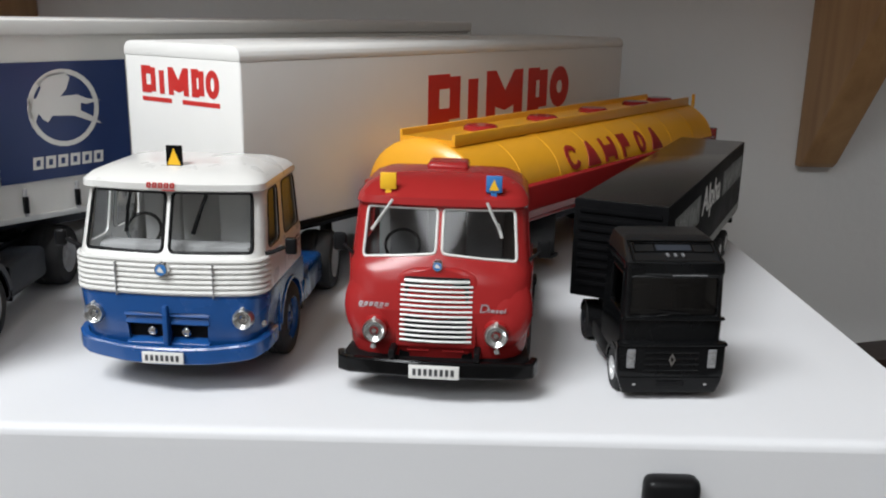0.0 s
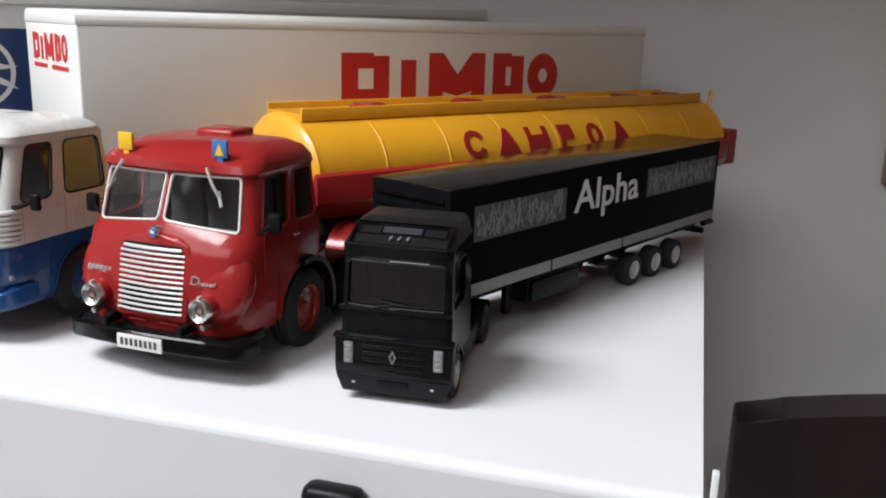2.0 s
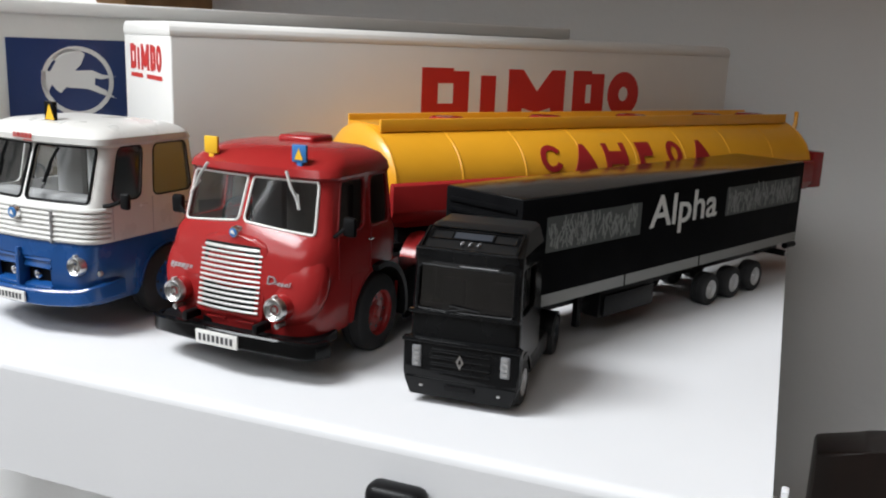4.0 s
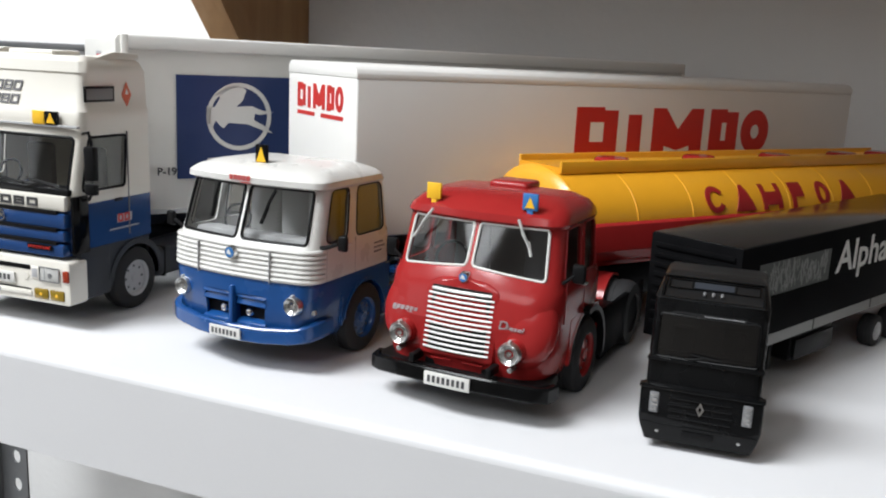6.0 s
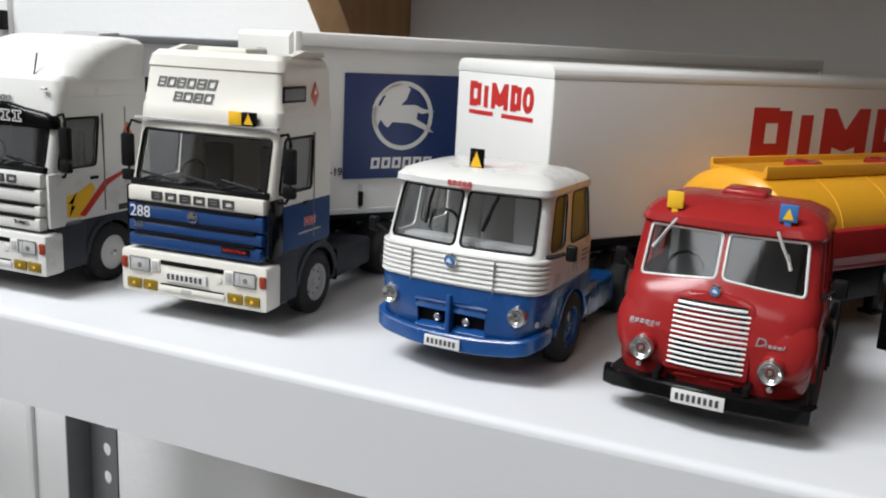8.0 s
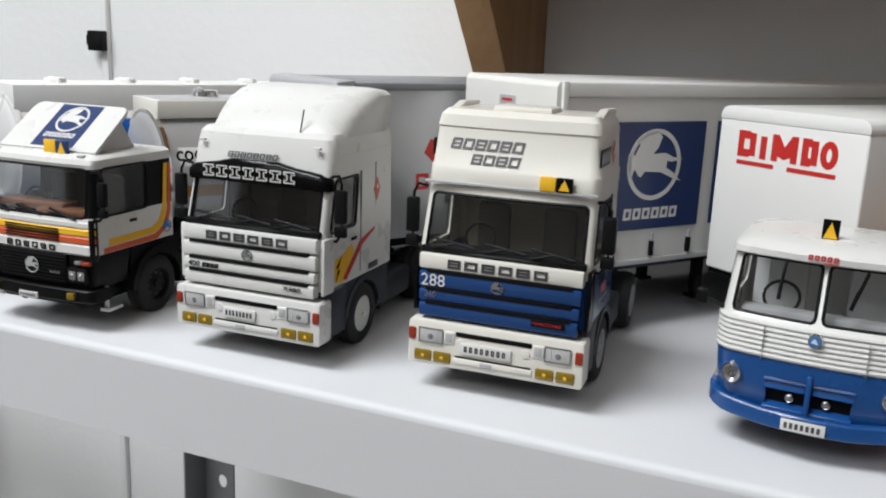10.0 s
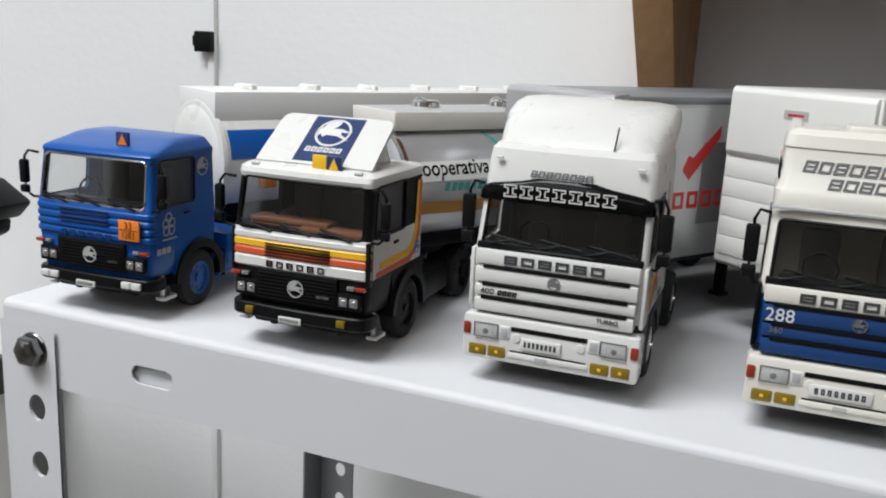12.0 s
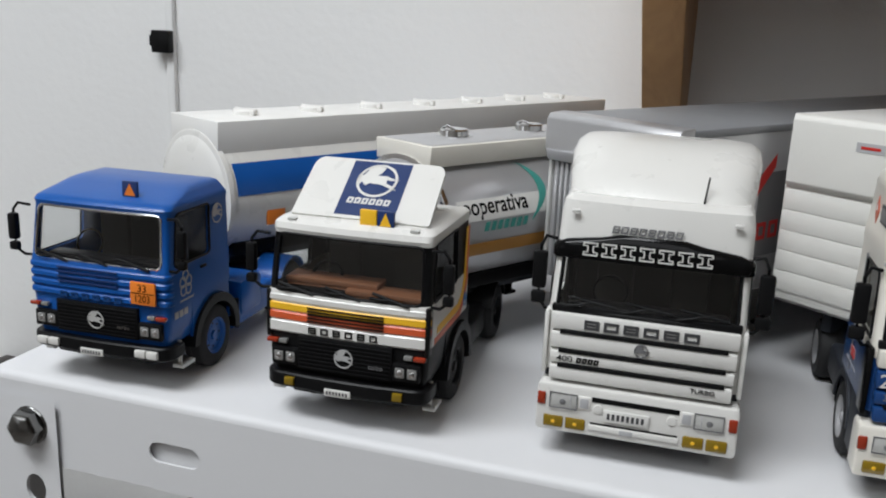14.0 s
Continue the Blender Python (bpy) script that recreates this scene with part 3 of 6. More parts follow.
def bolt(x, z, material, parent):
    b = part("bolt_head", lathe([(0.01, -6.6), (3.4, -6.5), (5.0, -6.0), (6.4, -5.0), (6.7, -4.2), (6.7, -0.6)], (x, Y0 - 1.7, z), "y", 6), material, parent, "hexagon bolt head")
    part("washer", lathe([(0.01, -0.9), (7.0, -0.9), (7.5, -0.4), (7.5, -0.02)], (x, Y0 - 1.7, z), "y", 24), BOLT, b)


bolt(X0 * 1000 + 17.9, 986.3, BOLT, pl)
bolt(X1 * 1000 - 16.7, 986.3, BOLT, pr)
knob = thing("plastic_catch", 0.0975, FRONT, 0.9865, 0, "black rounded plastic catch on the lip of the shelf", "catch")
part("catch_body", box(-7.5, 7.5, -7, -0.02, -16, 9.5, 2.6, seg=3), PLASTIC, knob)

# ---- dark chair beyond the end of the rack ----
chair = thing("dining_chair", 0.40, 0.27, 0, 0, "dark brown wooden chair with a curved back rail", "chair")
rail = [(-196 + 392 * k / 16, 932 - 24 * ((k - 8) / 8) ** 2) for k in range(17)]
part("top_rail", prism(rail + [(196, 864), (-196, 864)], -14, 14, "y", 2.5), WALNUT, chair)
for sx in (-1, 1):
    part("back_post", box(sx * 178 - 17, sx * 178 + 17, -13, 13, 0, 866, 3), WALNUT, chair)
    part("front_leg", box(sx * 178 - 17, sx * 178 + 17, -400, -372, 0, 430, 4), WALNUT, chair)
part("seat", box(-205, 205, -410, 16, 430, 462, 8), WALNUT, chair)
part("back_slat", box(-164, 164, -8, 8, 600, 660, 4), WALNUT, chair)
part("back_spindle", lathe([(9, 0), (12, 60), (14, 130), (10, 200), (8, 205)], (-80, 0, 660), "z", 16), WALNUT, chair)
part("back_spindle", lathe([(9, 0), (12, 60), (14, 130), (10, 200), (8, 205)], (80, 0, 660), "z", 16), WALNUT, chair)

# ---- white cabinet with a dark edge and a black lamp, beyond the other end ----
cabinet = thing("side_cabinet", -1.03, 0.21, 0, 0, "low white side cabinet with a dark wooden edge strip", "cabinet")
part("cabinet_body", box(-180, 165, -150, 178, 0, 770, 3), TRAILER_WHITE, cabinet)
part("cabinet_top", box(-183, 167, -153, 180, 770.5, 798, 2), TRAILER_WHITE, cabinet)
part("edge_strip", box(167.5, 180, -155, 182, 764, 800, 1.5), WALNUT, cabinet, "dark wooden edge strip")
lamp = thing("desk_lamp", -0.985, 0.182, 0.798, 0, "black angular desk lamp reaching out over the cabinet's edge", "lamp")
part("lamp_base", lathe([(0.01, 16), (52, 16), (58, 12), (60, 0)], (0, 0, 0), "z", 32), PLASTIC, lamp)
part("lamp_stem", tube([(0, 0, 14), (0, 0, 140), (20, -8, 192), (70, -20, 203)], 7, 12), PLASTIC, lamp)
head = part("lamp_head", prism([(60, 190), (60, 217), (326, 217), (352, 203), (340, 191)], -52, -18, "y", 3), PLASTIC, lamp)
part("lamp_shade_lip", prism([(150, 173), (150, 190.5), (336, 190.5), (334, 181), (322, 175)], -48, -22, "y", 2.5), PLASTIC, head)

# ---- trailers ----
TRUCKS = "model trucks parked in a row"


def axle_wheels(t, ys, r, half, rim, w=9.0):
    for y in ys:
        for s in (-1, 1):
            wheel(t, s * (half - w / 2), y, r, w, s, rim)
        part("axle", lathe([(1.5, -half + w), (1.5, half - w)], (0, y, r), "x", 10), CHASSIS, t)


def underframe(t, y0, y1, z, legs_at, half=24, foot=0.0):
    for s in (-1, 1):
        part("chassis_rail", box(s * 11 - 2, s * 11 + 2, y0 + 6, y1 - 6, z - 8, z - 0.4, 0.4), CHASSIS, t)
        g = part("landing_leg", box(s * half * 0.72 - 2, s * half * 0.72 + 2, legs_at - 2.2, legs_at + 2.2, 7, z - 0.4, 0.4), PLASTIC, t)
        part("landing_foot", box(s * half * 0.72 - 3.4, s * half * 0.72 + 3.4, legs_at - 3.6, legs_at + 3.6, 5.6, 7.2, 0.4), PLASTIC, g)
    part("rear_bumper", box(-half, half, y1 - 5, y1 - 2.4, z - 16, z - 11, 0.5), PLASTIC, t)
    for s in (-1, 1):
        part("bumper_hanger", box(s * 11 - 1.5, s * 11 + 1.5, y1 - 6, y1 - 3, z - 15, z - 6, 0.3), PLASTIC, t)


def bread_trailer():
    t = thing("model_trailer", -0.0595, 0.0945, TOP, -35.5, "smooth white toy box trailer with red lettering blocks", "model trailer", TRUCKS)
    W, L, Z0, Z1 = 31.75, 298.0, 31.5, 96.0
    part("box_body", box(-W, W, 0, L, Z0, Z1 - 4.9, 0.9, seg=3), TRAILER_WHITE, t)
    half = [(W + 0.1, Z1 - 5.2), (W + 0.1, Z1 - 3.4), (W - 0.4, Z1 - 1.9), (W - 1.6, Z1 - 0.7), (W - 3.4, Z1)]
    part("roof_cap", prism([(-x, z) for x, z in half] + half[::-1], -0.15, L + 0.15, "y", 0.3), TRAILER_WHITE, t, "rounded white roof cap")
    part("bottom_rail", box(-W + 0.6, W - 0.6, 1.5, L - 1, Z0 - 2.4, Z0 + 0.3, 0.3), PLASTIC, t)
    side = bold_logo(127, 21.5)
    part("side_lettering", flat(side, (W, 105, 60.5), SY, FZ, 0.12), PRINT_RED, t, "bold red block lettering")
    part("side_underline", flat([rect(0, 44, 0, 3.2), rect(66, 127, 0, 3.2)], (W, 105, 54.5), SY, FZ, 0.12), PRINT_RED, t)
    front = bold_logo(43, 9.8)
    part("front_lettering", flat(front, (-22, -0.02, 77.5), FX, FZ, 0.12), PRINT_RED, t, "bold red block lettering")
    part("front_underline", flat([rect(0, 17, 0, 1.6), rect(23, 43, 0, 1.6)], (-22, -0.02, 74.5), FX, FZ, 0.12), PRINT_RED, t)
    underframe(t, 0, L, Z0 - 2, 92)
    axle_wheels(t, (205, 235, 265), 11, 30, PALE_GREY)
    part("king_pin", lathe([(3, 0), (3, 6)], (0, 24, Z0 - 8), "z", 12), CHASSIS, t)
    return t


def curtain_trailer():
    t = thing("model_trailer", -0.1642, 0.0915, TOP, -36, "white toy curtain-side trailer with a dark blue square panel", "model trailer", TRUCKS)
    W, L, Z0, Z1 = 32.8, 318.0, 31.0, 103.0
    part("front_wall", box(-W, W, 0, 3, Z0, Z1, 0.5), TARP_WHITE, t)
    cap = prism([(-0.9, 75.5), (-2.2, 77.5), (-2.2, 100.8), (-1.2, 102.6), (2, 103.1), (2, 75.5)], -W + 1.2, W - 1.2, "x", 0.4)
    part("wind_cap", cap, TARP_WHITE, t)
    for k in range(5):
        z = 34.6 + k * 8.0
        part("front_rib", box(-W + 1, W - 2, -0.5, 0.5, z, z + 7.75, 0.1), TARP_WHITE, t)
    part("hand_rail", tube([(W - 4, -0.4, 34), (W - 4, -2.2, 37), (W - 4, -2.2, 70), (W - 4, -0.4, 73)], 0.6), PALE_GREY, t)
    p = part("cap_badge", flat([rect(-5.4, 5.4, -1.7, 1.7)], (0, -2.25, 94), FX, FZ, 0.12), PALE_GREY, t)
    part("badge_bar", flat([rect(-3.6, 3.6, -0.5, 0.5)], (0, -2.4, 94), FX, FZ, 0.12), PRINT_RED, p)
    # curtain with soft upright waves
    for s in (-1, 1):
        bm = bmesh.new()
        n, rows = 96, []
        for k in range(n + 1):
            y = 3 + (L - 6) * k / n
            d = 0.22 * math.sin(y * 0.42) + 0.12 * math.sin(y * 0.97 + 1)
            rows.append([bm.verts.new((s * (W - 0.7 + d * f), y, z)) for z, f in ((Z0 + 0.5, 1.2), (44, 1), (72, 0.6), (97, 0.15))])
        for a, b in zip(rows, rows[1:]):
            for q in range(3):
                bm.faces.new((a[q], b[q], b[q + 1], a[q + 1]))
        c = part("side_curtain", bm, TARP_WHITE, t, "white tarpaulin side curtain", sharp=60)
        for k in range(15):
            y = 9 + k * 21.0
            b = part("curtain_strap", box(s * W - 0.5, s * W + 0.5, y - 0.6, y + 0.6, 31.5, 42, 0.15), PALE_GREY, c)
            part("strap_buckle", box(s * W - 0.9, s * W + 0.9, y - 0.9, y + 0.9, 32.6, 39, 0.3), PLASTIC, b)
    part("roof", box(-W, W, 2.5, L, 97, Z1, 0.9, seg=3), TRAILER_WHITE, t)
    part("bottom_rail", box(-W, W, 2.5, L, Z0 - 1.6, Z0 + 0.6, 0.3), TRIM_SILVER, t)
    part("rear_doors", box(-W, W, L - 2.5, L, Z0, 97.5, 0.3), TARP_WHITE, t)
    pan = part("blue_panel", flat([rect(0, 54.5, 0, 43.5)], (W - 0.25, 21.5, 44.2), SY, FZ, 0.3), NAVY, t, "dark blue square print with a white round emblem")
    emblem(pan, "emblem", SY, FZ, (W + 0.1, 48.5, 70.5), 29, WHITE)
    part("emblem_lettering", flat(blocks(6, 30, 4.6, 0.2, 0.1, 1.15), (W + 0.1, 34, 48.4), SY, FZ, 0.12), WHITE, pan)
    pan2 = part("blue_panel", flat([rect(0, 54.5, 0, 43.5)], (W - 0.25, 83, 44.2), SY, FZ, 0.3), NAVY, t, "dark blue square print")
    words("panel_number", "P-19", 3.1, DARK_PRINT, t, (W + 0.3, 13.0, 46), SY, FZ, "", 0.12, 1.0, 0.1)
    underframe(t, 0, L, Z0 - 1.6, 96)
    axle_wheels(t, (215, 245, 275), 11, 31, PALE_GREY)
    for s in (-1, 1):
        part("side_guard", box(s * 28 - 0.8, s * 28 + 0.8, 105, 195, 14, 26, 0.4), CHASSIS, t)
    part("king_pin", lathe([(3, 0), (3, 6)], (0, 24, Z0 - 8), "z", 12), CHASSIS, t)
    return t


def grey_trailer():
    t = thing("model_trailer", -0.253, 0.0825, TOP, -31.5, "silver grey toy box trailer with a red tick mark", "model trailer", TRUCKS)
    W, L, Z0, Z1 = 31, 300.0, 31.0, 97.5
    part("box_body", box(-W + 0.4, W - 0.4, 1, L, Z0, Z1 - 2, 0.8), SILVER, t)
    part("roof", box(-W, W, 4, L, Z1 - 3, Z1 + 0.3, 0.8), ROOF_GREY, t)
    part("wind_cap", prism([(-2.6, 79.5), (-4.6, 84), (-4.6, 96), (-3, 98), (5, 98.6), (5, 79.5)], -W, W, "x", 0.6), SILVER, t)
    for k in range(5):
        x = -W + 3 + k * 2.6
        part("front_rib", box(x, x + 1.4, -0.8, 1.2, 34, 79, 0.3), SILVER, t)
    for s in (-1, 1):
        part("corner_post", box(s * W - 1.2, s * W + 0.3, 0, 3.5, Z0, Z1 - 3, 0.3), TRIM_SILVER, t)
    part("tick_mark", flat([[(0, 6), (4.5, 2), (22, 19), (22, 24), (6, 11), (3, 12)]], (W - 0.35, 40, 62), SY, FZ, 0.15), PRINT_RED, t, "red tick-shaped print")
    part("side_lettering", flat(blocks(5, 44, 7, 0.25, 0, 1.6), (W - 0.35, 36, 52), SY, FZ, 0.15), PRINT_RED, t)
    part("side_band", flat([rect(0, 240, 0, 34)], (W - 0.38, 52, 45), SY, FZ, 0.1), GREY, t)
    underframe(t, 0, L, Z0, 92)
    axle_wheels(t, (205, 235, 265), 11, 30, PALE_GREY)
    part("king_pin", lathe([(3, 0), (3, 6)], (0, 24, Z0 - 8), "z", 12), CHASSIS, t)
    return t


def tank_skin(L, rx, rz, cz, bulge, seg=48):
    """A lying tank of oval section with domed ends."""
    prof = [(0.02, -bulge), (0.45, -bulge * 0.82), (0.78, -bulge * 0.45), (0.95, -bulge * 0.1), (1.0, 0.8), (1.0, L - 0.8), (0.95, L + bulge * 0.1), (0.78, L + bulge * 0.45), (0.45, L + bulge * 0.82), (0.02, L + bulge)]
    bm = lathe([(r, a) for r, a in prof], (0, 0, 0), "y", seg)
    for v in bm.verts:
        v.co.x, v.co.z = v.co.x * rx, cz + v.co.z * rz
    return bm


def fuel_tanker():
    t = thing("model_trailer", 0.0272, 0.1038, TOP, -36.0, "yellow and red toy fuel tank trailer with dark red letter blocks", "model trailer", TRUCKS)
    L, cz, rx, rz = 231.0, 42.0, 27.0, 20.5
    part("tank", tank_skin(L, rx, rz, cz, 5), YELLOW, t, "glossy yellow oval tank")
    for y in (1.2, 29, 58, 87, 116, 145, 174, 203, 229):
        bm = lathe([(1.0, -0.6), (1.009, -0.3), (1.009, 0.3), (1.0, 0.6)], (0, 0, 0), "y", 48)
        for v in bm.verts:
            v.co.x, v.co.y, v.co.z = v.co.x * rx, v.co.y + y, cz + v.co.z * rz
        part("tank_band", bm, YELLOW, t)
    # walkway along the top, with red filler caps
    w = part("walkway", prism([(-13, 60.5), (-13, 65), (-11.8, 65), (-11.8, 62.6), (11.8, 62.6), (11.8, 65), (13, 65), (13, 60.5)], 2, L - 4, "y", 0.2), YELLOW, t)
    for y in (38, 87, 136, 185, 216):
        part("filler_cap", lathe([(0.01, 2.0), (6, 2.0), (7, 1.2), (7.2, 0)], (0, y, 62.6), "z", 24), RED, w, "round red filler cap")
    part("end_lug", tube([(12, L + 3, 54), (12, L + 5, 60), (12, L + 5, 66)], 1.1), YELLOW, t)
    # red lower half: skirt on both sides
    for s in (-1, 1):
        part("skirt", prism([(s * 26.8, 44.5), (s * 28.3, 43.5), (s * 28.3, 34), (s * 26, 30), (s * 24.5, 30), (s * 25.5, 43)], -1, L + 1, "y", 0.3), RED, t)
    part("belly", box(-25, 25, 3, L - 2, 27, 37, 3), RED, t)
    part("front_bulkhead", box(-23, 23, 4, 62, 15, 27.5, 1), PLASTIC, t, "black tank underframe")
    part("rear_box", box(-25, 25, L + 4, L + 13, 30, 47.5, 0.8), RED, t)
    q = strips
    wedge = q([(-6, 0), (6, 0), (3.4, 6), (-3.4, 6)]) + q([(-3.4, 6), (3.4, 6), (1.0, 12), (-1.0, 12)])
    notched = q(rect(-6, -3.4, 0, 12)) + q(rect(3.4, 6, 0, 12)) + q(rect(-3.4, 3.4, 2, 8))
    letters = [ring(0, 6, 5.4, 6, 2.4, 20, 30, 330), wedge, notched, q(rect(-4.2, -1.6, 0, 12)) + q(rect(-1.6, 3.8, 5, 12)), ring(0, 6, 4.4, 6, 2.6, 20), wedge]
    for k, shape in enumerate(letters):
        yc = 71.0 + k * 16.8

        def on_tank(a, b, yc=yc):
            ang = radians(9 + b * 2.5)
            return Vector((rx * 1.012 * math.cos(ang), yc + a, cz + rz * 1.012 * math.sin(ang)))
        part("letter_block", flat(shape, (0, 0, 0), SY, FZ, 0.3, place=on_tank), DARK_RED, t)
    underframe(t, 0, L, 28, 70, 22)
    axle_wheels(t, (168, 198), 11, 27, RED)
    part("king_pin", lathe([(3, 0), (3, 8)], (0, 20, 20), "z", 12), CHASSIS, t)
    return t


def silver_tanker():
    """Dairy tank trailer."""
    t = thing("model_trailer", -0.333, 0.0705, TOP, -30, "silver grey toy dairy tank trailer with a walkway and white band", "model trailer", TRUCKS)
    L, cz, rx, rz = 235.0, 53.0, 28.5, 26.5
    part("tank", tank_skin(L, rx, rz, cz, 4), SILVER, t, "silver grey round tank")
    bm = lathe([(1.0, -1.2), (1.03, -0.9), (1.03, 0.9), (1.0, 1.2)], (0, 0, 0), "y", 48)
    for v in bm.verts:
        v.co.x, v.co.y, v.co.z = v.co.x * rx, v.co.y + 1, cz + v.co.z * rz
    part("end_ring", bm, CHROME, t)
    w = part("walkway", prism([(-16.4, 77), (-17, 85), (17, 85), (16.4, 77)], 0.5, L - 2, "y", 0.4), CREAM, t)
    part("walkway_floor", box(-14.5, 14.5, 3, L - 4, 84.6, 85.3, 0.2), SILVER, w)
    for y in (31, 76, 121, 166, 211):
        c = part("filler_lid", lathe([(0.01, 2.6), (5.4, 2.6), (6, 2), (6.2, 0), (7.6, 0), (7.6, -0.6)], (-4, y, 85.6), "z", 24), CHROME, w, "round chrome filler lid")
        part("lid_handle", tube([(-8, y - 3, 88.2), (-4, y - 4, 89.4), (0, y - 3, 88.2)], 0.6), CHROME, c)

    def on_tank(a, b):
        ang = radians(b)
        return Vector((rx * 1.006 * math.cos(ang), a, cz + rz * 1.006 * math.sin(ang)))
    for a0, a1, m, nm in ((9, 27, WHITE, "white_band"), (-22, -10, OCHRE, "ochre_band")):
        polys = [[(6, a0 + (a1 - a0) * k / 6), (L - 6, a0 + (a1 - a0) * k / 6), (L - 6, a0 + (a1 - a0) * (k + 1) / 6), (6, a0 + (a1 - a0) * (k + 1) / 6)] for k in range(6)]
        part(nm, flat(polys, (0, 0, 0), SY, FZ, 0.12, place=on_tank), m, t)
    polys = []
    for k in range(16):
        y0, y1, a0, a1 = 46 + 5.5 * math.sin(math.pi * k / 16) + k * 0.1, 46 + 5.5 * math.sin(math.pi * (k + 1) / 16) + (k + 1) * 0.1, 3 + k * 3.5, 3 + (k + 1) * 3.5
        w0, w1 = 0.4 + 4 * math.sin(math.pi * k / 16), 0.4 + 4 * math.sin(math.pi * (k + 1) / 16)
        polys.append([(y0, a0), (y0 + w0, a0), (y1 + w1, a1), (y1, a1)])
    part("green_curve", flat(polys, (0, 0, 0), SY, FZ, 0.2, place=on_tank), GREEN, t, "green crescent print")
    wd = words("side_lettering", "cooperativa", 6.2, BLACK, t, (0, 4.4, 59.6), SY, FZ, "black lettering", 0.1, 1.0, 0.12)
    ys = [v.co.y for v in wd.data.vertices]
    for v in wd.data.vertices:      # set to its length and wrapped on the tank
        v.co.y = 0.0046 + (v.co.y - min(ys)) * 0.0395 / (max(ys) - min(ys))
        k = (v.co.z * 1000 - cz) / rz
        v.co.x += rx * 1.012 * math.sqrt(1 - k * k) * 0.001
    line = flat([strips(p, 3)[q] for p in blocks(7, 25, 3.6, 0.35, 0.25) for q in range(3)], (rx * 1.008, 19, 52.8), SY, FZ, 0.12)
    part("second_line", line, GREEN, t)
    part("subframe", box(-20, 20, 6, L - 6, 27, 33, 0.8), PLASTIC, t)
    underframe(t, 0, L, 30, 80, 22)
    axle_wheels(t, (165, 195), 11, 28, PALE_GREY)
    part("king_pin", lathe([(3, 0), (3, 8)], (0, 20, 20), "z", 12), CHASSIS, t)
    return t


def white_tanker():
    t = thing("model_trailer", -0.4338, 0.0817, TOP, -27, "white toy fuel tank trailer with a broad blue stripe", "model trailer", TRUCKS)
    L, cz, rx, rz = 280.0, 53.0, 28.5, 27.0
    part("tank", tank_skin(L, rx, rz, cz, 5), WHITE, t, "white round tank")
    bm = lathe([(1.0, -1.6), (1.035, -1.2), (1.035, 1.2), (1.0, 1.6)], (0, 0, 0), "y", 48)
    for v in bm.verts:
        v.co.x, v.co.y, v.co.z = v.co.x * rx, v.co.y + 1, cz + v.co.z * rz
    part("end_ring", bm, WHITE, t)
    w = part("walkway", prism([(-19.4, 70.5), (-20, 86.2), (20, 86.2), (19.4, 70.5)], 0, L - 4, "y", 0.4), TRAILER_WHITE, t)
    for k in range(7):
        y = 26 + k * 37
        c = part("filler_lid", lathe([(0.01, 2.4), (5, 2.4), (5.6, 1.8), (5.8, 0)], (0, y, 86.2), "z", 20), TRAILER_WHITE, w)
        part("lid_clamp", box(-8, 8, y - 1, y + 1, 86.3, 88.8, 0.4), TRAILER_WHITE, c)

    def on_tank(a, b):
        ang = radians(b)
        return Vector((rx * 1.006 * math.cos(ang), a, cz + rz * 1.006 * math.sin(ang)))
    polys = [[(4, 5.5 + 5 * k), (L - 4, 5.5 + 5 * k), (L - 4, 10.5 + 5 * k), (4, 10.5 + 5 * k)] for k in range(6)]
    part("blue_stripe", flat(polys, (0, 0, 0), SY, FZ, 0.12, place=on_tank), BRIGHT_BLUE, t, "broad blue stripe")
    part("warning_plate", box(rx - 1.5, rx - 0.6, 18.7, 28.2, 41, 50.2, 0.3), ORANGE, t, "orange warning plate")
    part("subframe", box(-20, 20, 6, L - 6, 27, 33, 0.8), PLASTIC, t)
    underframe(t, 0, L, 30, 96, 22)
    axle_wheels(t, (195, 225, 255), 11, 28, BRIGHT_BLUE)
    part("king_pin", lathe([(3, 0), (3, 8)], (0, 20, 20), "z", 12), CHASSIS, t)
    return t


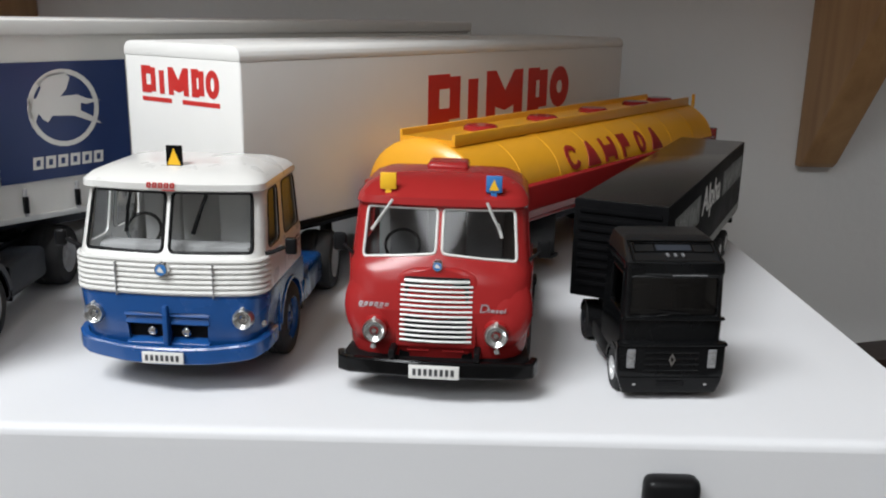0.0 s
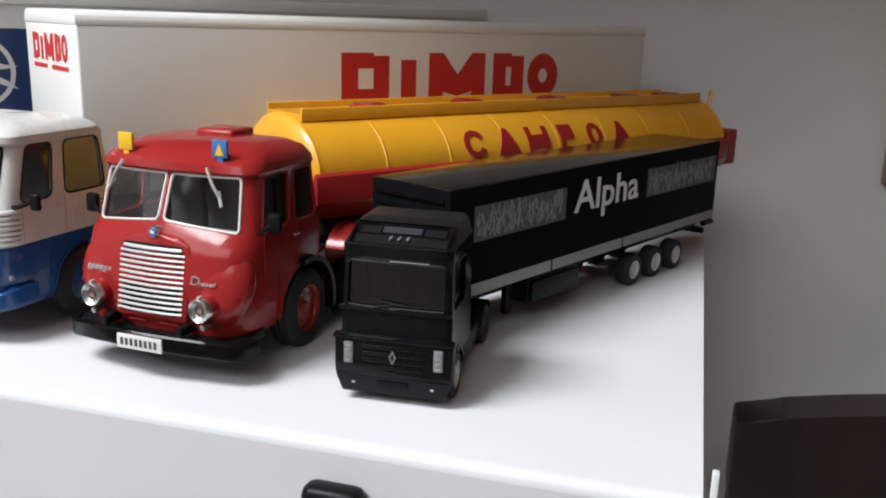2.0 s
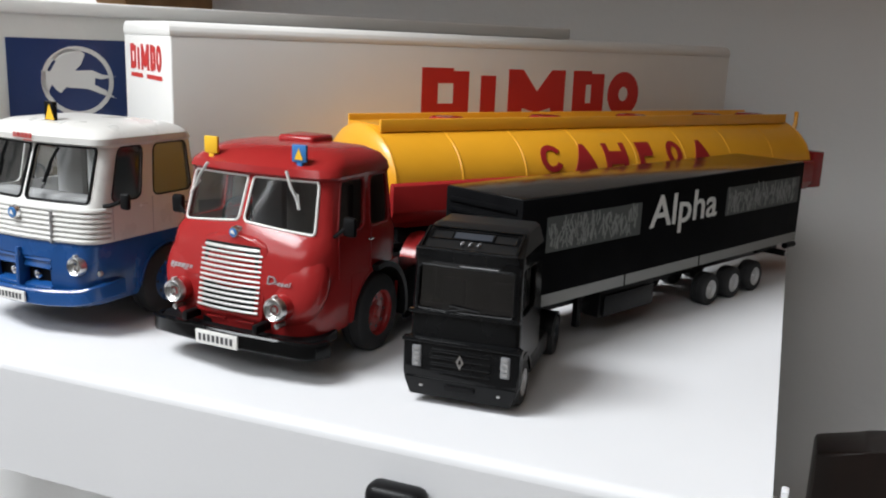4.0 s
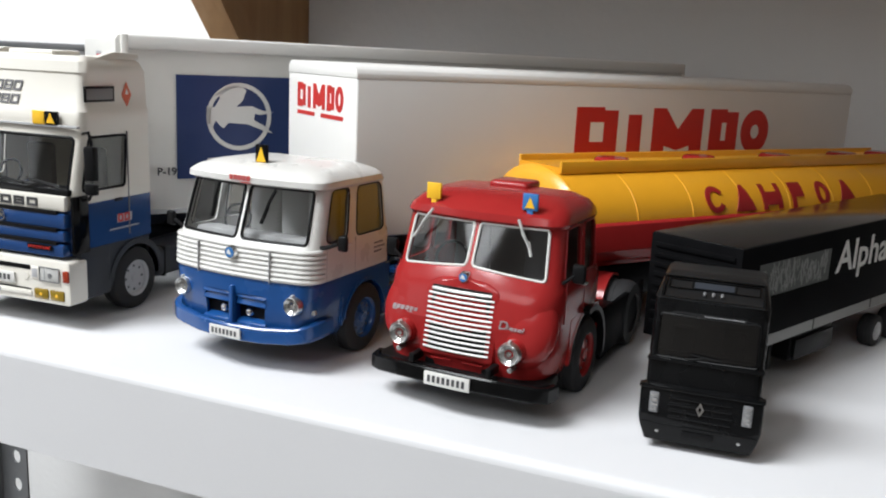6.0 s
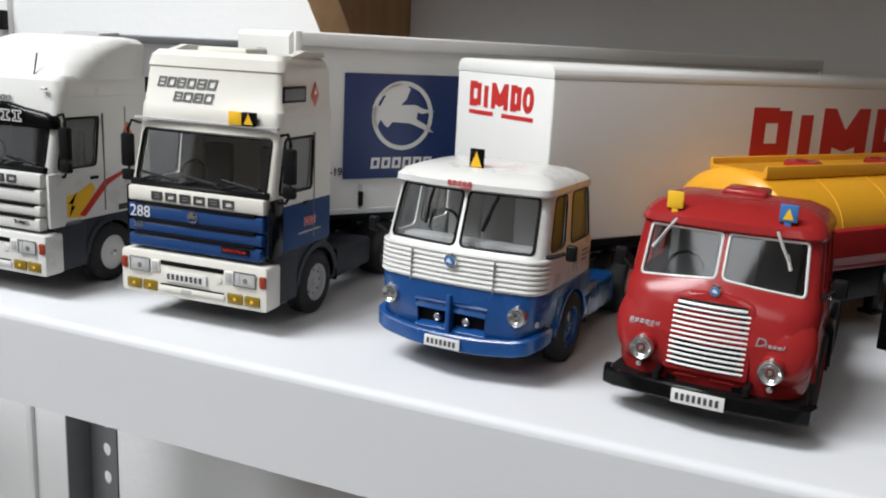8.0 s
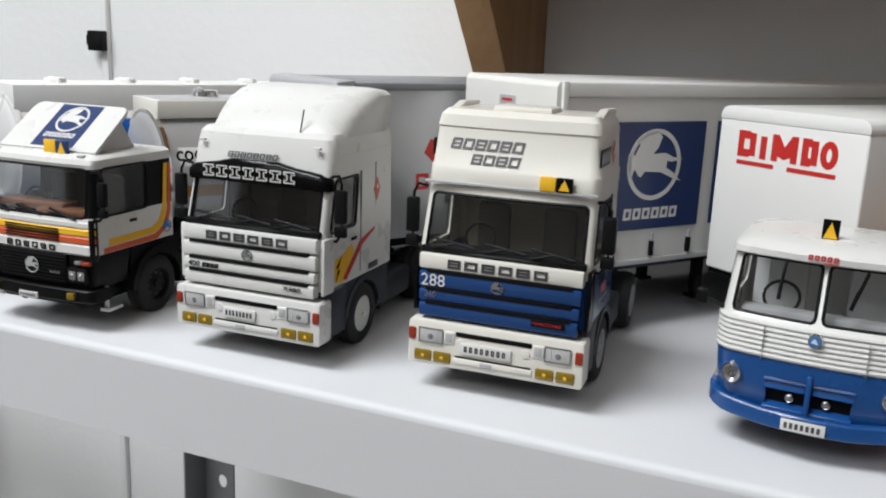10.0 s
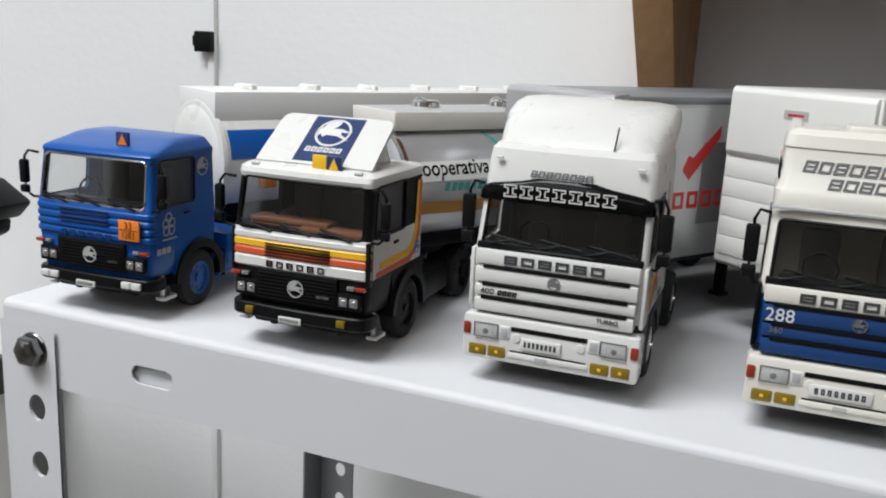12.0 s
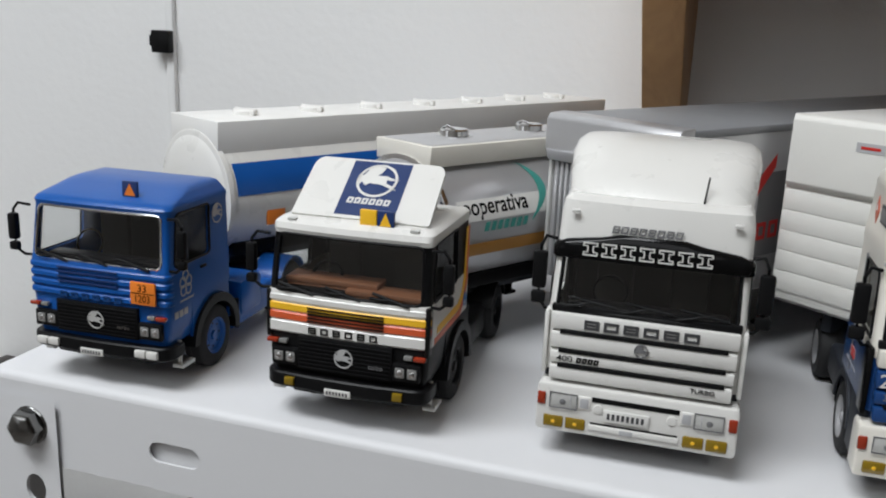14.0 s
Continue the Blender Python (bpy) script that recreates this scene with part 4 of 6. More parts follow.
def black_trailer():
    t = thing("model_trailer", 0.0925, 0.0545, TOP, -25, "small black toy box trailer with white lettering and grey stripe", "model trailer", TRUCKS)
    W, L, Z0, Z1 = 15.5, 176.0, 17.0, 50.0
    part("box_body", box(-W, W, 0, L, Z0, Z1, 0.5), SATIN_BLACK, t)
    part("roof_panel", box(-W + 0.5, W - 0.5, 0.5, L - 0.5, Z1 - 0.2, Z1 + 0.25, 0.2), ROOF_BLACK, t, "polished black roof panel")
    for k in range(9):
        z = 21 + k * 3.1
        part("front_rib", box(-W + 2, W - 2, -0.6, 0.3, z, z + 1.5, 0.25), SATIN_BLACK, t)
    part("grey_stripe", flat([rect(1, 52, 0, 3.6), rect(53, 98, 0, 3.6), rect(99, L - 1, 0, 3.6)], (W, 0, Z0 + 0.2), SY, FZ, 0.12), STRIPE_GREY, t)
    random.seed(5)
    for a, b, z in ((11, 59, 33.5), (114, 173, 33.8)):
        p = part("patterned_panel", flat([rect(a, b, 0, 10.6)], (W, 0, z), SY, FZ, 0.08), PANEL_GREY, t)
        polys = []
        for k in range(int((b - a) * 3.2)):
            u, v, h, sl = a + 1 + random.random() * (b - a - 4), random.random() * 7.0, 1.8 + random.random() * 2.6, random.uniform(-0.8, 0.8)
            polys.append([(u, v + 0.2), (u + 0.5, v + 0.2), (u + 0.5 + sl * h * 0.6, v + h), (u + sl * h * 0.6, v + h)])
        part("pattern_print", flat(polys, (W, 0, z + 0.2), SY, FZ, 0.13), STRIPE_GREY, p)
    words("side_lettering", "Alpha", 10.5, WHITE, t, (W, 64.6, 34.9), SY, FZ, "white lettering", 0.12, 1.22, 0.18)
    for s in (-1, 1):
        part("chassis_rail", box(s * 6 - 1, s * 6 + 1, 6, L - 4, 11.5, 17.2, 0.2), PLASTIC, t)
        part("landing_leg", box(s * 8 - 1, s * 8 + 1, 37, 39.4, 4, 17.2, 0.2), PLASTIC, t)
        part("side_guard", box(s * 14 - 0.4, s * 14 + 0.4, 44, 72, 7.5, 14.5, 0.2), PLASTIC, t)
        part("pallet_box", box(s * 9.5 - 3.6, s * 9.5 + 3.6, 43, 74, 7, 17.0, 0.6), PLASTIC, t)
    for y in (110, 127, 144):
        for s in (-1, 1):
            wheel(t, s * 12.6, y, 6.2, 5.6, s, RIM, "plain")
    part("rear_bumper", box(-14, 14, L - 6, L - 4, 10.5, 13, 0.3), PLASTIC, t)
    for s in (-1, 1):
        part("bumper_hanger", box(s * 9 - 0.8, s * 9 + 0.8, L - 22, L - 4, 13, 17.2, 0.2), PLASTIC, t)
        part("rear_buffer", tube([(s * 13, L - 4, 14.6), (s * 13, L + 4, 14.6)], 1.3), PLASTIC, t)
    return t

# ---- tractors ----
def headlight(t, x, y, z, r, name="headlight"):
    h = part(name, lathe([(0.01, 0.9), (r * 0.36, 0.8), (r * 0.62, 0.4), (r * 0.84, -0.4), (r * 0.88, 0.9)], (x, y, z), "y", 24), LAMP, t, "round chrome headlight")
    part("lamp_bulb", lathe([(0.01, -0.5), (r * 0.16, -0.4), (r * 0.24, 0.1), (r * 0.18, 0.9)], (x, y, z), "y", 12), CHROME, h)
    part("lens_ring", lathe([(r * 0.38, 0.5), (r * 0.42, 0.15), (r * 0.50, 0.15), (r * 0.54, 0.5)], (x, y, z), "y", 20, caps=False), CHROME, h)
    part("lamp_ring", lathe([(r * 0.84, -0.45), (r * 0.93, -0.75), (r * 1.03, -0.3), (r * 1.05, 1.6)], (x, y, z), "y", 24, caps=False), LAMP_RING, h)
    part("ring_clip", box(x - 0.45, x + 0.45, y - 0.5, y + 1.2, z + r * 0.98, z + r * 1.22, 0.15), TRIM_SILVER, h)
    return h


def plate(t, x, y, z, w, h, chars=7, slope=0.0):
    """A number plate, its characters as plain bars."""
    p = part("number_plate", box(x - w / 2, x + w / 2, y - 0.7, y, z - h / 2, z + h / 2, 0.15), WHITE, t, "white number plate")
    part("plate_bars", flat(blocks(chars, w * 0.86, h * 0.52, 0.4, 0, h * 0.13), (x - w * 0.42, y - 0.72, z - h * 0.26), FX, FZ, 0.06), DARK_PRINT, p)
    return p


def wiper(t, a, b, bend, r=0.32, mat=PLASTIC):
    """A wiper: arm from a to b, blade across b."""
    a, b = Vector(a), Vector(b)
    w = part("wiper", tube([a, a.lerp(b, 0.5) + Vector((0, -0.7, 0)), b], r, 6), mat, t)
    d = Vector(bend)
    part("wiper_blade", tube([b - d, b, b + d], r * 1.1, 6), mat, w)
    return w


def mirror(t, x, y, z, s, w=3.0, h=11.0, out=5.0, two=True):
    """A truck mirror on a bent tube; s +1 is the right-hand side."""
    arm = part("mirror_arm", tube([(x, y, z + h * 0.75), (x + s * out * 0.7, y - 1.0, z + h * 0.8), (x + s * out, y - 1.4, z + h * 0.6), (x + s * out, y - 1.4, z - h * 0.55), (x + s * out * 0.5, y - 0.6, z - h * 0.75), (x, y, z - h * 0.75)], 0.55, 8), PLASTIC, t)
    part("mirror_head", box(x + s * out - w / 2, x + s * out + w / 2, y - 3.2, y - 0.2, z - h * 0.3, z + h * 0.5, 0.9), PLASTIC, arm)
    if two:
        part("small_mirror", box(x + s * out - w / 2, x + s * out + w / 2, y - 3.0, y - 0.4, z - h * 0.62, z - h * 0.36, 0.7), PLASTIC, arm)
    return arm


def warning_boards(t, x0, x1, y, z0, z1, left=SIGN_YELLOW, right=NAVY, tri=SIGN_YELLOW):
    """Two small square boards side by side on the cab roof; the second has a triangle."""
    m = (x0 + x1) / 2
    a = part("warning_board", box(x0, m - 0.1, y - 1.4, y, z0, z1, 0.25), left, t, "small square yellow board")
    b = part("warning_board", box(m + 0.1, x1, y - 1.4, y, z0, z1, 0.25), right, t, "small square dark board with a yellow triangle")
    h = z1 - z0
    w = x1 - m
    part("triangle", flat([[(m + w * 0.16, z0 + h * 0.12), (x1 - w * 0.16, z0 + h * 0.12), ((m + x1) / 2, z1 - h * 0.1)]], (0, y - 1.42, 0), FX, FZ, 0.1), tri, b)


def floor_pan(t, w, y0, y1, z0, z1, material=PLASTIC):
    """The moulded base plate under a cab, with its sump and springs."""
    p = part("floor_pan", box(-w, w, y0, y1, z0 + 1.5, z1, 1.2), material, t)
    part("sump", box(-8, 8, y0 + 6, y1 - 10, z0, z0 + 1.8, 0.8), material, p)
    for s in (-1, 1):
        part("leaf_spring", box(s * 14 - 1.4, s * 14 + 1.4, y0 + 4, y1 - 4, z0 - 0.4, z0 + 1.8, 0.6), material, p)


def tractor_frame(t, y0, y1, wheel_y, r, half, rim, style, chassis=CHASSIS, rear=True, front_rim=None, front_y=36, bend=0.0):
    """Ladder frame, tanks, fifth wheel and wheels behind the cab."""
    for s in (-1, 1):
        part("frame_rail", box(s * 9 - 1.6, s * 9 + 1.6, y0, y1, 11, 19, 0.4), chassis, t)
        wheel(t, s * (half - 4), front_y, r, 7.5, s, front_rim or rim, style)
        wheel(t, s * (half - 7), wheel_y, r, 13.5, s, rim, "holes" if style != "cap" else "cap")
        tank = part("fuel_tank", box(s * 19 - 7, s * 19 + 7, front_y + 16, wheel_y - 15, 8, 20, 2.2, seg=3), chassis, t)
        part("tank_strap", box(s * 19 - 7.3, s * 19 + 7.3, front_y + 20, front_y + 21.4, 7.7, 20.3, 2.2), PLASTIC, tank)
    for y in (front_y, wheel_y):
        part("axle", lathe([(2, -half + 8), (2, half - 8)], (0, y, r), "x", 10), CHASSIS, t)
    part("fifth_wheel", lathe([(0.01, 0), (9, 0), (10, -1), (10, -2.6)], (0, wheel_y - 3, 23.2), "z", 28), PLASTIC, t)
    part("fifth_wheel_base", box(-9, 9, wheel_y - 8, wheel_y + 5, 18.6, 21, 0.5), PLASTIC, t)


def interior(t, W, y0, y1, z0, z1, dash_y, dash_z, dash_mat=PLASTIC, seat_mat=PLASTIC, lining=PLASTIC):
    """Floor, back wall, dashboard, two seats and a steering wheel."""
    part("cab_floor", box(-W, W, y0 + 3, y1, z0, z0 + 1, 0), lining, t)
    part("cab_back", box(-W, W, y1 - 1, y1 - 0.2, z0 + 1, z1, 0), lining, t)
    part("dashboard", box(-W + 1.5, W - 1.5, dash_y, dash_y + 7, dash_z - 6, dash_z, 1.4), dash_mat, t)
    for s in (-1, 1):
        seat = part("cab_seat", box(s * 12 - 6.5, s * 12 + 6.5, dash_y + 13, dash_y + 26, dash_z - 12, dash_z - 6, 1.6), seat_mat, t)
        part("seat_back", box(s * 12 - 6, s * 12 + 6, dash_y + 23, dash_y + 26.5, dash_z - 7, dash_z + 12, 1.4), seat_mat, seat)
    part("steering_wheel", tube([(-12 + 5.2 * math.cos(a), dash_y + 9 + 1.5 * math.sin(a), dash_z + 2 + 4.6 * math.sin(a)) for a in [2 * math.pi * k / 20 for k in range(20)]], 0.5, 6, True), PLASTIC, t)


FRONT12 = [-1, -0.82, -0.6, -0.38, -0.18, -0.045, 0.045, 0.18, 0.38, 0.6, 0.82, 1]


def bread_tractor():
    t = thing("model_truck", -0.0429, 0.0095, TOP, -4.0, "old white and blue toy truck with a ribbed nose", "model truck", TRUCKS)
    up = [(27.5, 27.3, 3.4, 2.0, 6.5, 56), (29.2, 27.6, 3.4, 2.0, 6.5, 56), (39.4, 27.5, 4.4, 2.2, 6.2, 56), (41.2, 27.2, 5.8, 2.4, 5.0, 55.6), (57.4, 26.0, 11.4, 2.2, 4.6, 53.6), (58.4, 26.9, 8.4, 2.4, 5.4, 53.4),
          (60.2, 26.7, 8.2, 2.6, 5.6, 52.2), (61.8, 25.2, 10.2, 2.6, 6, 50.2), (63.4, 21.5, 15.5, 2, 6, 46.5), (64.3, 14.5, 23, 1.2, 5, 41)]
    sh = Shell(up, [0, 0.03, 0.32, 0.45, 0.87, 0.92, 0.96, 0.985, 1], FRONT12, 4.5)
    holes = [(3, 4, sh.front(-1), sh.front(5)), (3, 4, sh.front(6), sh.front(12)), (3, 4, sh.right(1), sh.right(2)), (3, 4, sh.right(3), sh.right(4)), (3, 4, sh.left(2), sh.left(1)), (3, 4, sh.left(4), sh.left(3))]
    part("cab_body", sh.body(holes, 1.8, mats=[1] + [0] * 8), [WHITE, BLUE], t, "white upper cab with a ribbed nose")
    for h in holes[:2]:
        glaze(sh, h, t, PANE, PLASTIC, 0.5, 1.8, "windscreen")
    for k, h in enumerate(holes[2:]):
        glaze(sh, h, t, SMOKED_PANE if k % 2 else BLACK_PANE, PLASTIC, 0.3, 2.2)
    for k in range(7):
        z = 30.2 + k * 1.5
        path = sh.outline(z, 27.7, 3.3 + 0.09 * k, 2.0, 6.4, 56)[sh.left(1):sh.right(1) + 1]
        part("nose_rib", tube(path, 0.72, 8), WHITE, t)
    low = [(9.5, 24.5, 5.5, 1.8, 6, 27), (13, 26.6, 4.2, 1.8, 7, 27), (24, 27.4, 3.4, 1.8, 6.8, 25), (28.4, 27.7, 3.3, 1.8, 6.6, 30)]
    ls = Shell(low, [0, 0.5, 1], [-1, -0.62, -0.58, -0.3, -0.03, 0.03, 0.3, 0.58, 0.62, 1])
    lh = [(1, 2, ls.front(2), ls.front(4)), (1, 2, ls.front(5), ls.front(7))]
    part("lower_body", ls.body(lh, 1.5), BLUE, t, "blue lower cab with two grille openings")
    part("grille_back", box(-14, 14, 6.5, 7.2, 13, 25, 0), PLASTIC, t)
    part("grille_divider", box(-0.8, 0.8, 2.0, 6.4, 13.4, 26.4, 0.5), BLUE, t)
    for s in (-1, 1):
        part("grille_louvre", prism([(3.7, 20.6), (4.2, 20.2), (7, 22.6), (7, 24.2), (5.2, 23.9)], *sorted((s * 0.9, s * 12.2)), "x", 0.15), BLUE, t)
        part("grille_louvre", prism([(3.5, 22.9), (4.0, 22.6), (7, 24.4), (7, 25.0), (4.6, 24.6)], *sorted((s * 0.9, s * 12.4)), "x", 0.15), BLUE, t)
        part("grille_sill", prism([(3.4, 12.6), (6.6, 12.6), (6.6, 15.9), (3.6, 14.8)], *sorted((s * 0.9, s * 12.2)), "x", 0.2), BLUE, t)
        part("panel_seam", box(s * 14 - 0.07, s * 14 + 0.07, 3.0, 4.4, 28.9, 38.6, 0), PALE_GREY, t)
    for s in (-1, 1):
        part("fog_lamp", lathe([(0.01, -0.6), (0.7, -0.4), (0.8, 0.1), (1.2, -0.1), (1.5, 0.4), (1.5, 1.6)], (s * 5.0, 5.0, 17.9), "y", 14), CHROME, t)
        headlight(t, s * 21.8, 4.6, 22.6, 2.9)
        part("side_lamp", lathe([(0.01, -0.8), (0.9, -0.4), (1.0, 0.6)], (s * 26.4, 9.5, 20.0), "y", 12), LAMP, t)
        part("front_wing", arch(38.5, 12, 12.9, 13.9, 10, 170, s * 20, s * 27.9), BLUE, t)
        part("wing_panel", wheel_panel(24, 55, 12.5, 28.2, 38.5, 12, 13.6, s * 26.5, s * 27.5), BLUE, t)
        m = part("mirror_arm", tube([(s * 27, 11.8, 40.4), (s * 29, 12.4, 40.8), (s * 32.4, 13.0, 42.2)], 0.65), PLASTIC, t)
        part("mirror_head", box(s * 34.2 - 1.7, s * 34.2 + 1.7, 12.4, 14.2, 40.0, 45.0, 0.9, seg=3), PLASTIC, m)
        part("door_handle", box(s * 27.5 - 0.7, s * 27.5 + 0.7, 26, 29.5, 38.4, 39.2, 0.3), WHITE, t)
        for y in (14.6, 31.4):
            part("door_seam", box(s * 27.45 - 0.15, s * 27.45 + 0.15, y, y + 0.3, 29.5, 41, 0), PALE_GREY, t)
        for k, w in enumerate((6.0, 7.4, 5.2)):
            part("door_print_line", flat(blocks(6, w, 0.7, 0.2), (s * 27.45, 43.5, 36.6 - 1.5 * k), SY, FZ, 0.14 * s), GREY, t)
    bum = ls.outline(12, 28.6, -0.2, 3.4, 8, 24)
    part("bumper", band(bum[1:-1], 9.6, 14.6, 2.2, lift=2.6), BLUE, t, "blue curved front bumper")
    # plate added behind the bumper to deepen the shade under the truck
    part("bumper_shade_plate", prism([(-26.0, 12), (-24.5, 6.5), (-18, 3.6), (-6, 2.2), (6, 2.2), (18, 3.6), (24.5, 6.5), (26.0, 12), (26, 22), (-26, 22)], 10.2, 12.6, "z", 0.3), BLUE, t)
    plate(t, 0, -0.3, 12.0, 12, 3.4)
    part("cab_badge", lathe([(0.01, -0.7), (1.9, -0.6), (2.2, 0.6)], (0, 2.3, 37.2), "y", 20), CHROME, t, "round blue and chrome badge")
    part("badge_centre", lathe([(0.01, -0.85), (1.6, -0.8), (1.7, 0)], (0, 2.3, 37.2), "y", 18), SIGN_BLUE, t)
    part("badge_mark", flat([[(-1.0, 36.8), (0.9, 36.4), (0.5, 37.4), (-0.2, 38.2), (-0.7, 37.6)]], (0, 1.44, 0), FX, FZ, 0.06), WHITE, t)
    part("roof_lettering", flat(blocks(5, 8.4, 1.5, 0.3, 0.1, 0.36) + [rect(4.4, 8, -0.8, -0.5)], (-5.2, 8.1, 59.2), FX, FZ, 0.12), PRINT_RED, t)
    b = part("roof_board", box(-3.2, 1.5, 18.4, 19.4, 63.4, 69.6, 0.2), BLACK, t, "small dark board with a yellow triangle")
    part("triangle", flat([[(-2.8, 64), (1.1, 64), (-0.85, 68.9)]], (0, 18.38, 0), FX, FZ, 0.1), SIGN_YELLOW, b)
    wiper(t, (-11, 10.6, 57.0), (-11.6, 8.2, 49), (0.1, 0.9, 2.6), 0.5)
    wiper(t, (11, 10.6, 57.0), (8.4, 8.2, 49), (0.7, 0.9, 2.6), 0.55)
    interior(t, 24, 6, 52, 28, 57, 11.5, 42.0, INSIDE_GREY, INSIDE_PALE, INSIDE_PALE)
    floor_pan(t, 19.5, 8, 54, 6.5, 11)
    tractor_frame(t, 10, 122, 108, 12, 28, PALE_GREY, "holes", BLUE, front_rim=BLUE, front_y=38.5)
    part("cab_step", box(-28, 28, 52, 58, 15, 20, 1), BLUE, t)
    return t


def red_tractor():
    t = thing("model_truck", 0.0334, 0.003, TOP, -4.3, "glossy red vintage toy truck with a chrome slatted grille", "model truck", TRUCKS)
    up = [(26, 26.6, 8.6, 1.4, 9.5, 58), (33, 26.9, 9.8, 1.8, 9.5, 58), (37.2, 26.7, 11.4, 2.4, 8.5, 58), (42.0, 25.9, 14.4, 2.8, 6, 57.6), (53.8, 24.6, 19.4, 1.6, 5.6, 56.6), (55.0, 25.2, 17.8, 1.8, 6, 56.8),
          (57.0, 24.8, 18.2, 2, 6.6, 56.2), (59.4, 23.0, 21.5, 2.2, 7.2, 54.8), (61.2, 19.2, 27, 2, 7, 52), (62.0, 12, 33, 1.5, 5, 47)]
    sh = Shell(up, [0, 0.04, 0.42, 0.51, 0.85, 0.91, 0.95, 0.98, 1], FRONT12, 5.0)
    sh.sag(3, 2.9)
    holes = [(3, 4, sh.front(-1), sh.front(5)), (3, 4, sh.front(6), sh.front(12)), (3, 4, sh.right(0), sh.right(2)), (3, 4, sh.right(3), sh.right(4)), (3, 4, sh.left(2), sh.left(0)), (3, 4, sh.left(4), sh.left(3))]
    part("cab_body", sh.body(holes, 1.5), RED, t, "glossy red rounded cab")
    for h in holes[:2]:
        glaze(sh, h, t, DARK_PANE, WHITE, 0.42, 1.5, "windscreen")
    for h in holes[2:]:
        glaze(sh, h, t, SMOKED_PANE, DARK_RED, 0.3, 2.0)
    low = [(11.0, 24.8, 10.6, 1.2, 8.5, 31), (14, 25.9, 9.6, 1.2, 9, 31), (20, 26.4, 8.9, 1.3, 9.5, 31), (26.2, 26.6, 8.6, 1.4, 9.5, 31)]
    ls = Shell(low, [0, 0.5, 1], [-1, -0.75, -0.5, -0.25, 0, 0.25, 0.5, 0.75, 1])
    part("lower_body", ls.body((), cap=False), RED, t)
    # radiator shell with its slats, leaning back a little
    def lean(bm):
        for v in bm.verts:
            v.co.y += max(0, v.co.z - 18) * 0.165
        return bm
    shield = [(-11.6, 15.6), (11.6, 15.6), (11.8, 34.5), (10.8, 36.8), (7, 38.3), (0, 38.9), (-7, 38.3), (-10.8, 36.8), (-11.8, 34.5)]
    part("grille_shell", lean(prism(shield, 8.0, 12.6, "y", 1.3)), RED, t)
    g = part("grille_back", lean(prism([(-8.8, 17.8), (8.8, 17.8), (9.2, 36.0), (-9.2, 36.0)], 7.7, 8.6, "y", 0.1)), PLASTIC, t)
    for k in range(13):
        z = 18.2 + k * 1.4
        w = 10.2 if k < 12 else 9.2
        part("grille_slat", lean(tube([(-w, 7.9, z), (-6, 7.3, z), (0, 7.0, z), (6, 7.3, z), (w, 7.9, z)], 0.34 if k < 12 else 0.5, 8)), TRIM_SILVER, g)
    bdg = part("cab_badge", lathe([(0.01, -0.8), (1.4, -0.7), (1.7, -0.2), (1.7, 2.8)], (0, 11.6, 39.1), "y", 20), CHROME, t, "round blue and chrome badge")
    part("badge_centre", lathe([(0.01, -0.95), (1.2, -0.9), (1.2, 0)], (0, 11.6, 39.1), "y", 16), SIGN_BLUE, bdg)
    part("badge_mark", flat([[(-0.8, 38.9), (0.8, 38.6), (0.5, 39.4), (-0.2, 40.0), (-0.6, 39.5)]], (0, 10.62, 0), FX, FZ, 0.06), WHITE, bdg)
    for s in (-1, 1):
        headlight(t, s * 17.2, 6.0, 21.0, 3.2)
        part("lamp_pod", lathe([(3.3, 0.8), (3.5, 2.4), (4.0, 6)], (s * 17.2, 6.0, 21.0), "y", 24), RED, t)
        part("side_lamp", lathe([(0.01, -0.9), (0.8, -0.5), (0.9, 2.8)], (s * 17.5, 7.0, 16.2), "y", 12), LAMP, t)
        part("bumper_bracket", box(s * 12 - 0.9, s * 12 + 0.9, 4.0, 11, 13.6, 16.2, 0.5), PLASTIC, t)
        bm = bmesh.new()
        bmesh.ops.create_uvsphere(bm, u_segments=32, v_segments=20, radius=1)
        for v in bm.verts:
            v.co = (s * 17.4 + v.co.x * 10.0, 16.2 + v.co.y * 6.3 + v.co.z * 2.8, 26.2 + v.co.z * 12.0)
        part("fender_crown", bm, RED, t, sharp=60)
        part("front_wing", arch(45, 12, 14.0, 14.8, 70, 176, s * 20, s * 26.9), RED, t)
        part("rear_mudguard", arch(45, 12, 14.2, 15.8, -12, 104, s * 20, s * 28.8), PLASTIC, t, "black mudguard lip")
        part("wing_panel", wheel_panel(30, 57.4, 12.5, 26.6, 45, 12, 14.6, s * 25.8, s * 26.7), RED, t)
        part("mudguard_flap", box(*sorted((s * 20, s * 28.4)), 59.2, 60.4, 7.5, 14, 0.4), PLASTIC, t)
        m = part("mirror_arm", tube([(s * 25.6, 22, 39), (s * 28, 22, 41), (s * 29.5, 23, 42.5)], 0.5), PLASTIC, t)
        part("mirror_head", box(s * 30 - 2, s * 30 + 2, 22, 24.2, 39.4, 45, 1), PLASTIC, m)
        part("door_handle", box(s * 27.0 - 0.6, s * 27.0 + 0.6, 38, 41, 35.4, 36.2, 0.3), CHROME, t)
        for y in (22.5, 39.8):
            part("door_seam", box(s * 26.85 - 0.15, s * 26.85 + 0.15, y, y + 0.35, 27, 39.5, 0), DARK_RED, t)
        part("cowl_strip", tube([(s * 1.5, 14.0, 40.2), (s * 12, 14.6, 39.2), (s * 20, 16.2, 37.6)], 0.3, 6), RED, t)

